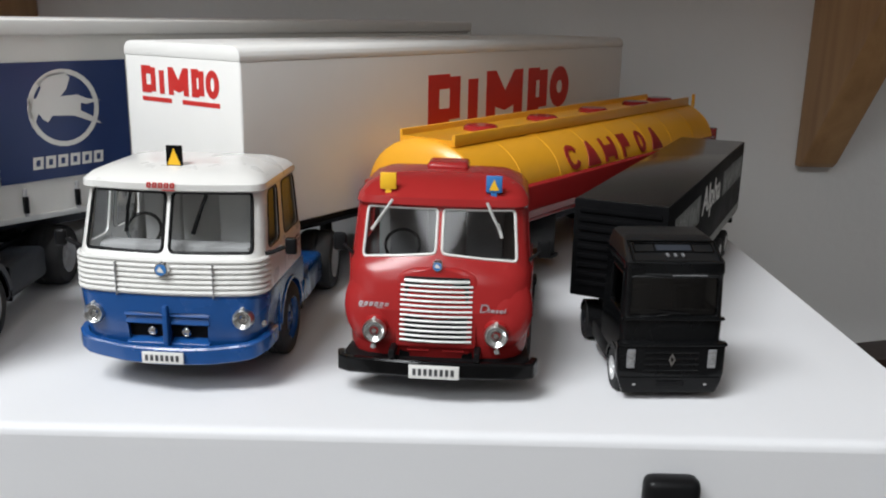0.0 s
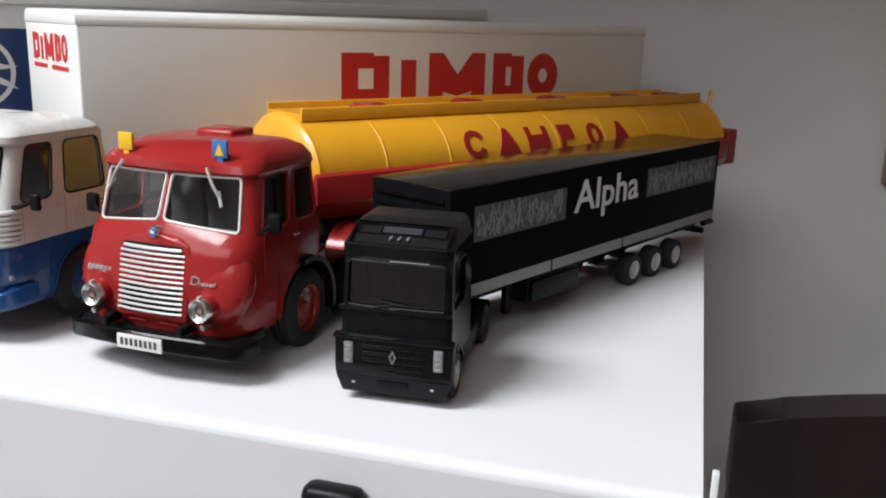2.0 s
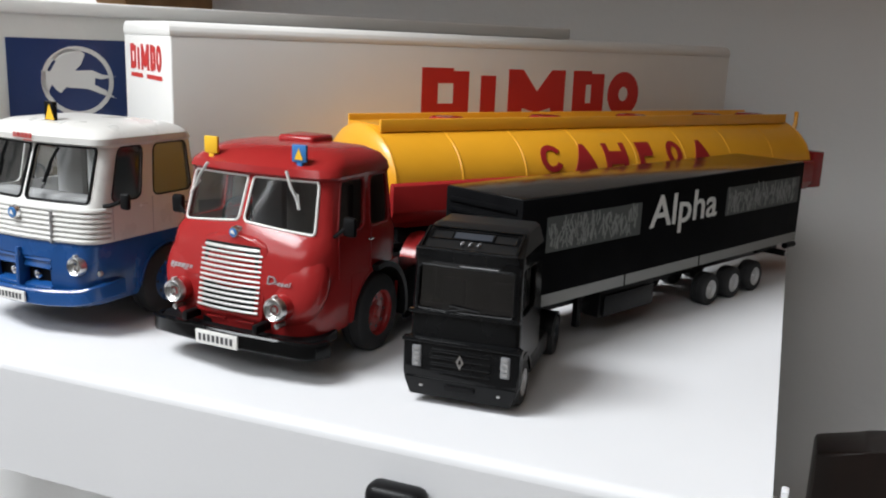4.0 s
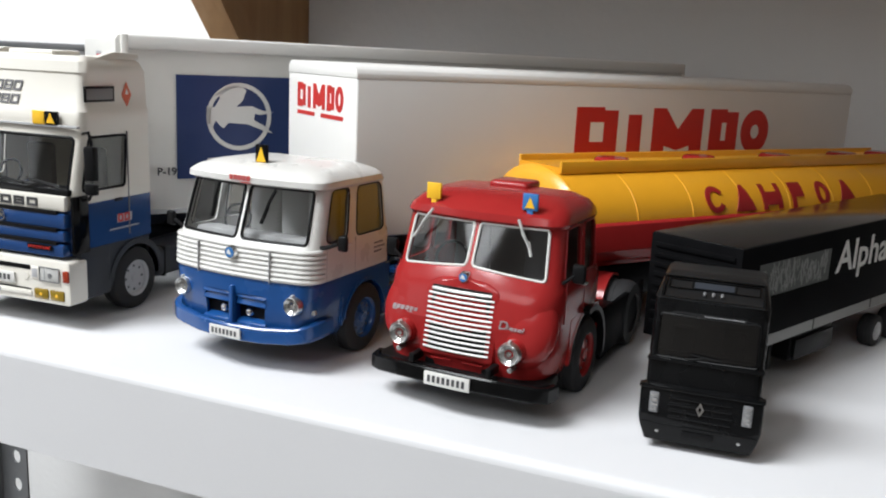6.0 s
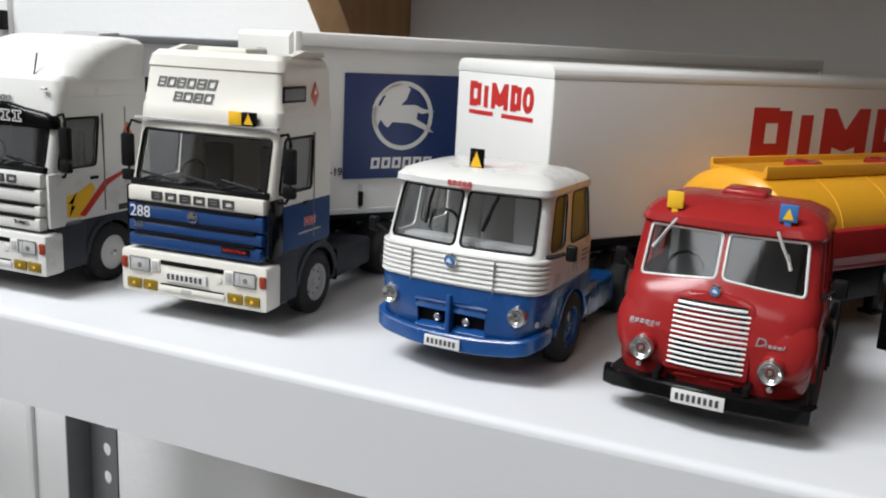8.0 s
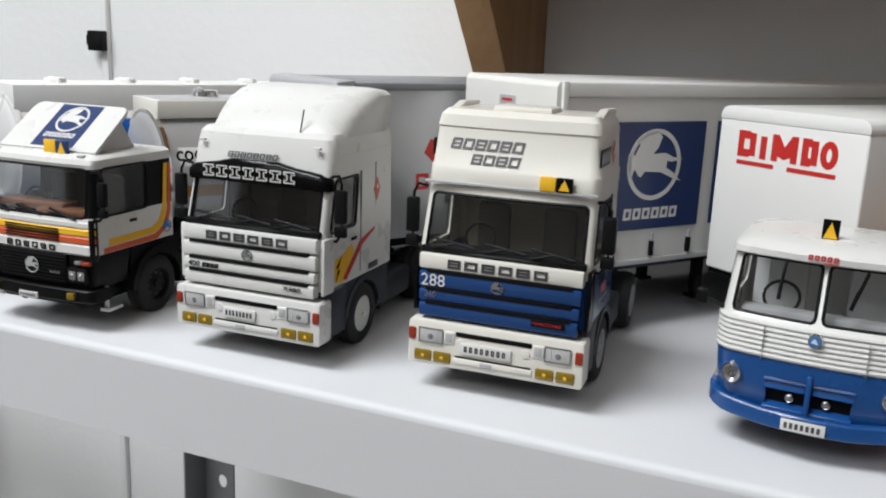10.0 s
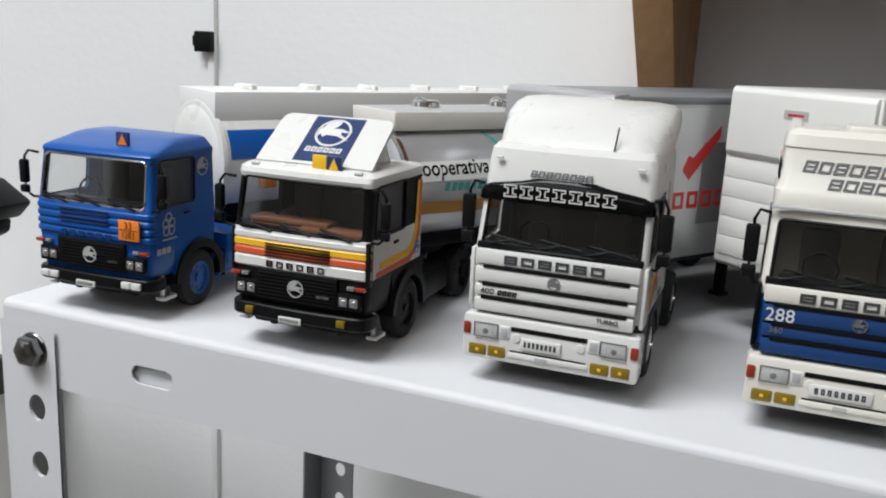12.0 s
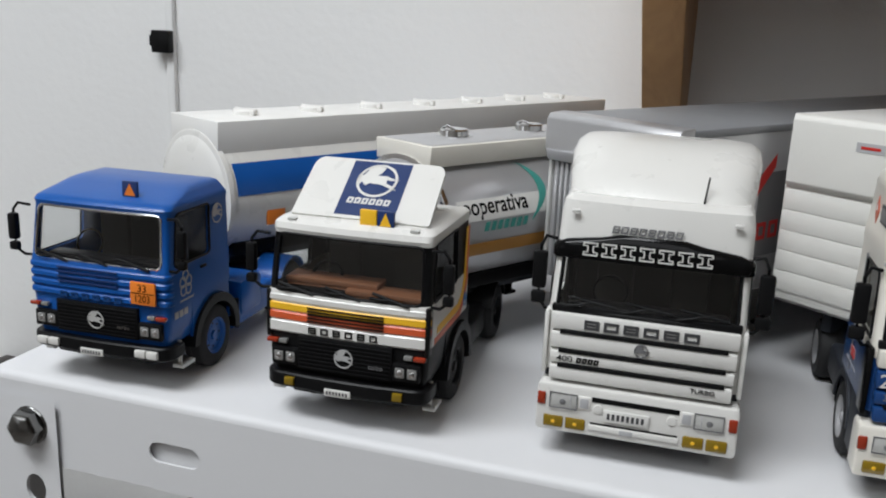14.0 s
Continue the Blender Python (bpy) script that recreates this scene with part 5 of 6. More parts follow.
    def nose(ob):
        """Lays a script on the crowned fender."""
        for v in ob.data.vertices:
            x, z = abs(v.co.x * 1000), v.co.z * 1000
            dz = (z - 26.2) / 12.0
            k = 1 - ((x - 17.4) / 10.0) ** 2 - dz ** 2
            y = min(16.2 + dz * 2.8 - 6.3 * math.sqrt(max(0.0, k)), 9.0 + 1.5 * (x / 17) ** 2 + max(0.0, x - 17) * 0.35)
            v.co.y = (y - 0.35) * 0.001 + (v.co.y if abs(v.co.y) < 0.0004 else 0)
        return ob
    nose(words("nose_script", "D", 2.4, SILVER, t, (12.0, 0, 26.6), FX, (0.2, 0, 1), "chrome script", 0.12, 1.1))
    nose(words("nose_script", "iesel", 1.2, SILVER, t, (14.5, 0, 26.6), FX, (0.25, 0, 1), "", 0.12, 1.65))
    nose(part("nose_script_bars", flat(blocks(6, 9.0, 1.1, 0.3, 0.35, 0.35) + [rect(0.2, 9.0, -0.5, -0.25)], (-22.4, 0.3, 27.0), FX, FZ, 0.2), SILVER, t))
    for s in (-1, 1):
        part("nose_strip", box(s * 5 - 3.2, s * 5 + 3.2, 8.9, 10.5, 14.4, 14.9, 0.2), RED, t)
    bum = [(-29.4, 15, 0), (-28.2, 9.5, 0), (-24.5, 6.2, 0), (-16, 4.2, 0), (-6, 3.4, 0), (6, 3.4, 0), (16, 4.2, 0), (24.5, 6.2, 0), (28.2, 9.5, 0), (29.4, 15, 0)]
    part("bumper", band(bum, 8.6, 13.3, 2.0, lift=-1.6), BLACK, t, "black curved front bumper")
    # added plate keeps light off the shelf below the bumper
    part("bumper_shade_plate", prism([(-27.0, 13.2), (-23.6, 7.6), (-16, 5.6), (-6, 4.8), (6, 4.8), (16, 5.6), (23.6, 7.6), (27.0, 13.2), (26, 24), (-26, 24)], 9.4, 12.2, "z", 0.4), PLASTIC, t)
    plate(t, 0.2, 3.3, 10.6, 14.2, 3.9, 8)
    part("roof_hatch", box(-6.4, 6.4, 40, 52, 60.8, 63.6, 1.5, seg=3), RED, t)
    for x, m, nm in ((-15.4, SIGN_YELLOW, "small yellow square flag on a stem"), (14.9, SIGN_BLUE, "small blue square flag with a yellow triangle")):
        f = part("roof_flag", box(x - 2.3, x + 2.3, 20.6, 21.6, 58.8, 63.6, 0.2), m, t, nm)
        part("flag_stem", box(x - 0.9, x + 0.9, 20.8, 21.5, 56.6, 59.0, 0.2), m, f)
        if x > 0:
            part("triangle", flat([[(x - 1.4, 59.5), (x + 1.4, 59.5), (x, 62.7)]], (0, 20.58, 0), FX, FZ, 0.1), SIGN_YELLOW, f)
    wiper(t, (-13.6, 17.2, 56.6), (-18.4, 17.4, 49.4), (-1.2, -0.5, -1.8), 0.45, TRIM_SILVER)
    wiper(t, (13.2, 17.2, 56.6), (17.0, 17.2, 48.6), (0.7, -0.6, -2.0), 0.45, TRIM_SILVER)
    interior(t, 23, 15, 55, 27, 54, 19, 38.5, INSIDE_GREY, ROOF_GREY, INSIDE_GREY)
    floor_pan(t, 19.5, 12, 57, 6.5, 11.5)
    tractor_frame(t, 10, 118, 100, 12, 28, PLASTIC, "holes", PLASTIC, front_rim=RED, front_y=45)
    part("rear_deck", box(-14, 14, 58.5, 72, 19, 25, 1.5), RED, t)
    for s in (-1, 1):
        part("rear_wing", arch(100, 12, 13.0, 14.0, 60, 178, s * 11.0, s * 19.5), RED, t)
        # added black panel stands for the shaded mass around the rear wheels
        part("shade_panel", box(*sorted((s * 25.6, s * 27.2)), 63, 116, 5.0, 21.5, 0.5), SATIN_BLACK, t, "dull black panel added for the shaded mass by the rear wheels")
    return t


def modern_tractor(x, y, yaw, plus):
    label = "white and dark blue toy truck with a high roof" if plus else "white toy truck with a black sun visor and roof deflector"
    t = thing("model_truck", x, y, TOP, yaw, label, "model truck", TRUCKS)
    back = 45.0 if plus else 59.5
    top = DEEP_BLUE if plus else WHITE
    base = [(28, 29.0, 3.4, 1.2, 2.6, back), (44.0, 29.0, 3.0, 1.2, 2.6, back), (48.4, 29.0, 3.4, 1.2, 2.6, back), (66.8, 28.5, 8.0, 1.4, 2.6, back), (70, 28.5, 8.4, 1.5, 3, back)]
    roof = ([(71.2, 28.7, 8.0, 1.5, 3.4, back), (75.6, 28.6, 8.6, 1.5, 3.4, back), (76.2, 28.2, 9.0, 1.5, 3.4, back), (88.2, 27.4, 11.0, 1.5, 3.4, back), (88.8, 27.6, 10.6, 1.5, 3.4, back), (92.4, 26.8, 11.4, 1.5, 3.4, back - 2), (94.2, 25.2, 13.5, 1.4, 3.2, back - 5)]
            if plus else [(76, 28.4, 9.2, 1.6, 3.6, back), (80.5, 27.8, 10.4, 1.6, 3.6, back), (82.2, 26.6, 12.5, 1.6, 3.4, back)])
    sh = Shell(base + roof, [0, 0.04, 0.62, 1] if plus else [0, 0.03, 0.40, 1], FRONT12)
    holes = [(2, 3, sh.front(0), sh.front(11)), (2, 3, sh.right(1), sh.right(2)), (2, 3, sh.left(2), sh.left(1))]
    n = len(base + roof) - 1
    part("cab_body", sh.body(holes, 1.4, mats=[1 if plus else 0] + [0] * (n - 1)), [CREAM if plus else WHITE, DEEP_BLUE], t, "two-tone cab" if plus else "white cab")
    glaze(sh, holes[0], t, PANE if plus else DARK_PANE, PLASTIC, 0.55, 1.6, "windscreen")
    for h in holes[1:]:
        glaze(sh, h, t, DARK_PANE, PLASTIC, 0.5, 1.4)
    # stepped nose panels with dark slots between
    for k, (z0, z1, m) in enumerate(((42.2, 47.4, CREAM if plus else WHITE), (36.2, 41.4, top), (31.6, 35.4, top), (26.2, 30.8, top))):
        p = part("nose_panel", box(-27.6 + k * 0.2, 27.6 - k * 0.2, 1.6 - 0.25 * k, 5.2, z0, z1, 0.7), m, t)
        if k:
            part("nose_slot", box(-24.5, 24.5, 1.3 - 0.25 * k, 3, z1 - 0.25, z1 + 0.85, 0.05), PLASTIC, p)
    part("nose_lettering", flat(blocks(6, 35, 3.0, 0.24, 0, 0.85, 0.55), (-17.4, 1.58, 43.2), FX, FZ, 0.3), DARK_PRINT, t)
    emblem(t, "nose_badge", FX, FZ, (0, 1.2, 38.8), 4.2, CHROME if plus else GREY, "small round chrome badge", 0.4)
    if plus:
        words("fleet_number", "288", 4.0, WHITE, t, (-26.6, 1.32, 36.7), FX, FZ, "white fleet number", 0.1)
        part("nose_tag", flat([rect(0, 11, 0, 1.8)], (12, 0.55, 28.4), FX, FZ, 0.25), BLACK, t)
        words("nose_tag_lettering", "INTERCOOLING", 1.0, PRINT_RED, t, (12.4, 0.3, 28.8), FX, FZ, "", 0.05, 0.9)
        words("nose_small_lettering", "360", 1.9, GREY, t, (-25, 0.98, 33), FX, FZ, "", 0.1)
    else:
        words("nose_tag_lettering", "TURBO", 1.5, BLACK, t, (15, 0.52, 28.2), FX, FZ, "", 0.1)
        words("nose_small_lettering", "400", 1.9, BLACK, t, (-25, 1.0, 32.4), FX, FZ, "", 0.1, 1.2)
        part("nose_small_bars", flat(blocks(4, 7, 1.7, 0.2, 0.2, 0.5), (-19, 1.0, 32.4), FX, FZ, 0.15), BLACK, t)
    # bumper
    bum = part("bumper", prism([(-30, 10.4), (-29.4, 9.4), (29.4, 9.4), (30, 10.4), (30, 24), (29.2, 25), (-29.2, 25), (-30, 24)], 0.2, 9, "y", 0.7), CREAM if plus else WHITE, t, "deep white front bumper with lamps")
    part("bumper_step", box(-13.5, 13.5, -0.5, 1, 11.6, 13.4, 0.4), CREAM if plus else WHITE, bum)
    part("bumper_slot", box(-13, 13, -0.02, 1.4, 20.8, 22.4, 0.1), PLASTIC, bum)
    part("bumper_slot", box(-13, 13, -0.02, 1.4, 13.6, 14.1, 0.1), PLASTIC, bum)
    for s in (-1, 1):
        hl = part("headlight", box(s * 21.6 - 4.2, s * 21.6 + 4.2, -0.35, 1.2, 17.6, 22.4, 0.5), CLEAR_LENS, bum, "square clear headlight")
        part("lamp_bulb", lathe([(0.01, -0.3), (0.6, -0.25), (1.0, 0.0), (1.3, 0.1)], (s * 21.8, -0.35, 19.6), "y", 16), GREY, hl)
        part("lens_bar", box(s * 19.4 - 0.2, s * 19.4 + 0.2, -0.45, 0, 17.9, 22.1, 0.05), PALE_GREY, hl)
        part("lamp_rim", flat(frame_rect(s * 21.6 - 4.3, s * 21.6 + 4.3, 17.4, 22.6, 0.3), (0, -0.3, 0), FX, FZ, 0.25), GREY, hl)
        part("indicator", box(s * 28.4 - 1.3, s * 28.4 + 1.3, -0.4, 1.2, 17.8, 22.0, 0.5), RED_LENS, bum, "orange-red indicator lens")
        part("lamp_socket", box(s * 15.2 - 1.9, s * 15.2 + 1.9, -0.3, 1.0, 17.8, 22.2, 0.4), CREAM if plus else WHITE, bum)
        part("lamp_socket_hole", box(s * 15.2 - 1.3, s * 15.2 + 1.3, -0.42, 0.4, 18.4, 21.6, 0.2), PALE_GREY, bum)
        for q in (-1, 1):
            f = part("fog_lamp", box(s * 21 + q * 3.4 - 3.1, s * 21 + q * 3.4 + 3.1, -0.35, 1.2, 10.8, 14.6, 0.5), AMBER, bum, "amber fog lamp")
            part("fog_lamp_eye", lathe([(0.01, -0.2), (0.5, -0.15), (0.8, 0.2)], (s * 21 + q * 3.4, -0.35, 12.7), "y", 12), SIGN_YELLOW, f)
        part("washer_knob", lathe([(0.01, -0.5), (1.4, -0.4), (1.6, 0.1)], (s * 11, 0.2, 18.6), "y", 14), CREAM if plus else WHITE, bum)
        part("side_step", box(s * 27.6 - 1.4, s * 27.6 + 1.4, 7, 22, 9.8, 28.4, 0.6), CHASSIS, t)
        part("nose_wing", box(s * 29.1 - 0.7, s * 29.1 + 0.7, 3.4, 11, 27, 47.2, 0.5), BLACK if plus else WHITE, t)
        part("front_wing", arch(36.5, 12, 13.4, 15.6, 8, 172, s * 21, s * 29.2), CHASSIS, t)
        part("wing_panel", wheel_panel(21, back - 1, 12, 28.3, 36.5, 12, 13.4, s * 27.4, s * 28.6), CHASSIS, t)
        mirror(t, s * 28.6, 10.5, 57, s, 4.4, 15, 4.6)
        part("door_handle", box(s * 29.1 - 0.5, s * 29.1 + 0.5, 25, 29, 43, 44.2, 0.3), PLASTIC, t)
        part("door_seam", box(s * 28.9 - 0.3, s * 28.9 + 0.3, 32.4, 32.9, 30, 68, 0.05), GREY, t)
        part("hazard_diamond", flat([[(0, -4.6), (2.6, 0), (0, 4.6), (-2.6, 0)]], (s * (27.95 if plus else 28.75), 34 if plus else 46.5, 81 if plus else 59.5), SY, FZ, 0.2 * s), STRIPE_RED, t)
        part("diamond_mark", flat([[(-0.9, 0.2), (0.9, 0.2), (0, 2.2)]], (s * (28.2 if plus else 29.0), 34 if plus else 46.5, 81 if plus else 59.5), SY, FZ, 0.1 * s), TRAILER_WHITE, t)
    plate(bum, -2.4, -0.0, 17.2, 17.5 if plus else 13.5, 3.8, 8)
    part("small_plate", box(-4, 0, -0.75, -0.4, 11.7, 13.2, 0.1), PALE_GREY, bum)
    for xw in (-24, -7, 9):
        wiper(t, (xw, 3.4, 49.2), (xw + 8, 3.6, 51.4), (7, 0.1, -1.0), 0.4)
    part("cowl", box(-27.8, 27.8, 3.2, 6, 47.2, 49.6, 0.5), PLASTIC, t)
    if plus:
        for u0, z0, n, w, h in ((-21.6, 81.6, 6, 25.5, 3.5), (-14, 77.0, 4, 17, 3.3)):
            def on_roof(a, b, u0=u0, z0=z0):
                return Vector((u0 + a, 8.85 + (z0 + b - 76.2) / 6 + 1.5 * ((u0 + a) / 24) ** 2, z0 + b))
            part("roof_lettering", flat(blocks(n, w, h, 0.16, 0.25, 0.7, 0.5), (0, 0, 0), FX, FZ, 0.15, place=on_roof), GREY, t, "grey outlined lettering blocks")
        warning_boards(t, 10.2, 20.8, 8.4, 70.8, 75.4, SIGN_YELLOW, BLACK)
        part("visor_line", box(-28.9, 28.9, 7.3, 9, 70.1, 70.9, 0.1), PALE_GREY, t)
        for s in (-1, 1):
            rw = part("sleeper_window", box(s * 27.95 - 0.25, s * 27.95 + 0.25, 12.5, 27.5, 78.8, 84.2, 0.1), PLASTIC, t)
            part("window_glass", box(s * 28.2 - 0.1, s * 28.2 + 0.1, 13.4, 26.6, 79.6, 83.4, 0.05), GREY, rw)
            part("roof_fin", prism([(14, 92), (30, 93.6), (44, 93.6), (44, 95.6), (30, 96)], s * 23, s * 26, "x", 0.4), CREAM, t)
            part("door_print", flat([rect(0, 8, 0, 3.2)], (s * 29.02, 26, 35), SY, FZ, 0.1 * s), PALE_GREY, t)
            part("door_print_bars", flat(blocks(2, 7, 3, 0.2, 0, 0.7), (s * 29.1, 26.4, 35.2), SY, FZ, 0.12 * s), PRINT_RED, t)
            part("door_print_line", flat([rect(-4, 12, 0, 0.6)], (s * 29.02, 26, 32.6), SY, FZ, 0.1 * s), PALE_GREY, t)
        part("roof_hatch", box(-10, 10, 18, 32, 93.6, 95.8, 0.8), CREAM, t)
    else:
        vis = sh.outline(66, 29.6, 4.6, 1.8, 4, 16)[2:-2]
        bm = bmesh.new()
        rows = []
        for i, p in enumerate(vis):
            q, e = vis[max(i - 1, 0)], vis[min(i + 1, len(vis) - 1)]
            out = Vector((e.y - q.y, q.x - e.x, 0)).normalized()
            k = min(1.0, abs(p.x) / 29)
            rise = 1.8 * (1 - max(0.0, min(1.0, (abs(p.x) - 12.5) / 4))) - 1.4 * k ** 6
            prof = ((-2.4, 64.6), (-0.5, 64.0), (0.1, 64.6), (0.0, 67.5), (-0.8, 69.6 + rise * 0.8), (-1.8, 70.3 + rise), (-3.0, 70.2 + rise))
            rows.append([bm.verts.new((p.x + out.x * a, p.y + out.y * a, z - 0.8 * k ** 4)) for a, z in prof])
        for p, q in zip(rows, rows[1:]):
            for k in range(7):
                bm.faces.new((p[k], p[(k + 1) % 7], q[(k + 1) % 7], q[k]))
        bm.faces.new(rows[0])
        bm.faces.new(rows[-1][::-1])
        part("sun_visor", bm, BLACK, t, "gloss black sun visor", sharp=50)
        for k in range(7):
            part("visor_letter_block", flat([rect(0, 4.4, 0, 0.45), rect(0, 4.4, 3.75, 4.2), rect(0, 0.45, 0.45, 1.2), rect(3.95, 4.4, 0.45, 1.2), rect(0, 0.45, 3.0, 3.75), rect(3.95, 4.4, 3.0, 3.75), rect(0.45, 1.5, 1.0, 1.3), rect(2.9, 3.95, 1.0, 1.3), rect(0.45, 1.5, 2.9, 3.2), rect(2.9, 3.95, 2.9, 3.2), rect(1.2, 1.6, 1.3, 2.9), rect(2.8, 3.2, 1.3, 2.9)], (-20 + k * 5.5, 4.45 + 0.0006 * (k - 3) ** 2, 65.4), FX, FZ, 0.18), WHITE, t)
        part("roof_lettering", flat(blocks(8, 21, 2.2, 0.2, 0.2, 0.5, 0.4), (-12.4, 8.3, 72.2), FX, (0, 0.13, 0.99), 0.12), GREY, t)
        d = [(80.4, 27.6, 13.6, 1.0, 9, 58), (86, 28.8, 18.0, 1.0, 12, 59), (91.5, 29.6, 25, 1.0, 13, 59), (94.6, 29.0, 32, 1.0, 13, 59), (96.2, 26.8, 38, 1, 10, 58), (96.9, 21.5, 44, 0.5, 6, 56)]
        ds = Shell(d, [0, 0.5, 0.92, 0.97, 1], [-1, -0.5, 0, 0.5, 1], 3.0)
        part("roof_deflector", ds.body(()), WHITE, t, "smooth white roof air deflector")
        part("antenna", tube([(13, 15, 80.8), (13.4, 15.6, 84), (14, 16.4, 90)], 0.28), PLASTIC, t)
        part("antenna_foot", lathe([(1.2, 0), (0.8, 1.6)], (13, 15, 80.4), "z", 12), PLASTIC, t)
        for s in (-1, 1):
            part("marker_lamp", box(s * 23.6 - 1.3, s * 23.6 + 1.3, 8.6, 10, 77.2, 78.2, 0.3), WHITE, t)
            part("side_crease", box(s * 28.3 - 0.25, s * 28.3 + 0.25, 14, 60, 74.6, 75.1, 0.1), WHITE, t)
            part("panel_seam", box(s * 28.75 - 0.15, s * 28.75 + 0.15, 45.2, 45.5, 32, 70, 0), PALE_GREY, t)
            part("side_vent", box(s * 29.0 - 0.15, s * 29.0 + 0.15, 40, 48, 28.8, 31.2, 0.1), DARK_PRINT, t)
            pr = part("door_stripe", flat([[(0, 0), (7, -1), (15, 9), (13, 12), (6, 9), (0, 8)]], (s * 29.02, 12.5, 30), SY, FZ, 0.1 * s), SIGN_YELLOW, t)
            part("stripe_shade", flat([[(6, 0), (20, 12), (32, 15), (32, 14), (22, 10), (9, -1)]], (s * 29.02, 12.5, 30), SY, FZ, 0.14 * s), PRINT_RED, pr)
            part("stripe_mark", flat([[(1, 1), (4, 5), (2.4, 5), (5, 10), (0.6, 6), (2.4, 6)]], (s * 29.05, 12.5, 29), SY, FZ, 0.16 * s), BLACK, pr)
            part("small_print", flat(blocks(4, 7, 1.4, 0.25), (s * 29.02, 12.5, 27), SY, FZ, 0.1 * s), GREY, t)
    interior(t, 26, 5, 44, 30, 68, 9, 49, PLASTIC, INSIDE_DARK, INSIDE_OLIVE if plus else INSIDE_DARK)
    floor_pan(t, 21, 5, back - 1, 6.5, 12)
    tractor_frame(t, 12, 120, 104, 12, 29, PALE_GREY if plus else WHITE, "holes" if plus else "cap", CHASSIS, front_y=36.5)
    return t


def eighties_tractor(x, y, yaw, blue):
    label = "bright blue toy tractor truck with a black grille" if blue else "white toy truck with yellow and orange stripes and black base"
    t = thing("model_truck", x, y, TOP, yaw, label, "model truck", TRUCKS)
    back = 45.0 if blue else 50.5
    top = BRIGHT_BLUE if blue else WHITE
    base = [(31, 27.6, 2.2, 0.9, 2.4, back), (44.5, 27.6, 1.8, 0.9, 2.4, back), (45.4, 27.4, 2.2, 0.9, 2.4, back), (63.6, 26.8, 4.8, 1.0, 2.6, back), (65.2, 27.2, 4.2, 1.1, 3, back)]
    roof = [(66.4, 26.9, 5.0, 1.2, 3, back), (67.4, 26.2, 7.4, 1.2, 4, back - 0.5), (68.9, 25.2, 13, 1.2, 5, back - 1), (70.4, 24.2, 18.5, 1.0, 5, back - 2), (71.2, 22.6, 22, 0.8, 5, back - 3.5), (71.6, 19.0, 26, 0.6, 4, back - 7)] if blue else [(67.0, 27.0, 4.8, 1.2, 3, back), (68.2, 25.6, 7, 1.2, 3, back - 1), (68.8, 22, 11, 1, 3, back - 4)]
    sh = Shell(base + roof, [0, 0.05, 0.65, 1], FRONT12)
    holes = [(2, 3, sh.front(0), sh.front(11)), (2, 3, sh.right(1), sh.right(2)), (2, 3, sh.left(2), sh.left(1))]
    mats = [0] * (len(base + roof) - 1)
    if not blue:
        mats[2] = 1
    part("cab_body", sh.body(holes, 2.0, mats=mats), [top, PLASTIC], t, "bright blue cab" if blue else "white cab with dark pillars")
    glaze(sh, holes[0], t, PANE if blue else DARK_PANE, CHROME if blue else PLASTIC, 0.5, 2.0, "windscreen")
    for h in holes[1:]:
        glaze(sh, h, t, PANE, PLASTIC, 0.5, 1.6)
    low = [(17.5, 26.0, 3.4, 0.9, 2.4, 24), (22, 27.2, 2.4, 0.9, 2.4, 22), (31.2, 27.5, 2.3, 0.9, 2.4, 24)]
    ls = Shell(low, [0, 0.5, 1], [-1, -0.5, 0, 0.5, 1])
    part("lower_body", ls.body((), cap=False), BRIGHT_BLUE if blue else PLASTIC, t)
    if blue:
        for k in range(4):
            z = 32.2 + k * 3.1
            part("nose_rib", band(sh.outline(z, 28.0, 1.3, 0.9, 2.6, 40)[2:-2], z, z + 2.2, 1.2), BRIGHT_BLUE, t)
        for k in range(4):
            part("nose_slot", box(-15, 9, 0.9, 2, 37.6 + k * 1.7, 38.2 + k * 1.7, 0.1), NAVY, t)
        part("nose_lettering", flat(blocks(6, 26, 2.0, 0.35, 0, 0.6), (-14, 1.1, 32.4), FX, FZ, 0.2), DEEP_BLUE, t)
        o = part("hazard_plate", box(14.6, 24.2, 0.2, 1.2, 33.2, 41.2, 0.2), ORANGE, t, "orange hazard number plate")
        words("hazard_number", "33", 2.6, BLACK, o, (17.4, 0.18, 37.9), FX, FZ, "", 0.06)
        words("hazard_number", "1203", 2.6, BLACK, o, (16.0, 0.18, 34.2), FX, FZ, "", 0.06, 0.85)
        part("plate_line", flat([rect(15, 23.8, 0, 0.3)], (0, 0.18, 37.2), FX, FZ, 0.06), BLACK, o)
        bd = part("roof_board", box(6.4, 12.4, 10.4, 11.4, 67.6, 73.6, 0.2), NAVY, t, "small dark board with an orange triangle")
        part("triangle", flat([[(7.2, 68.6), (11.6, 68.6), (9.4, 72.8)]], (0, 10.38, 0), FX, FZ, 0.1), ORANGE, bd)
    else:
        for z0, z1, m in ((41.6, 44.2, WHITE), (38.5, 41.4, SIGN_YELLOW), (35.4, 38.3, STRIPE_RED), (31.2, 35.2, WHITE)):
            part("nose_stripe", band(sh.outline(z0, 27.9, 1.5, 0.9, 2.4, 22)[3:-3], z0, z1, 0.8), m, t)
        for k in range(5):
            part("nose_slot", box(-13, 13, 1.2, 2, 36.0 + k * 1.1, 36.45 + k * 1.1, 0.1), PLASTIC, t)
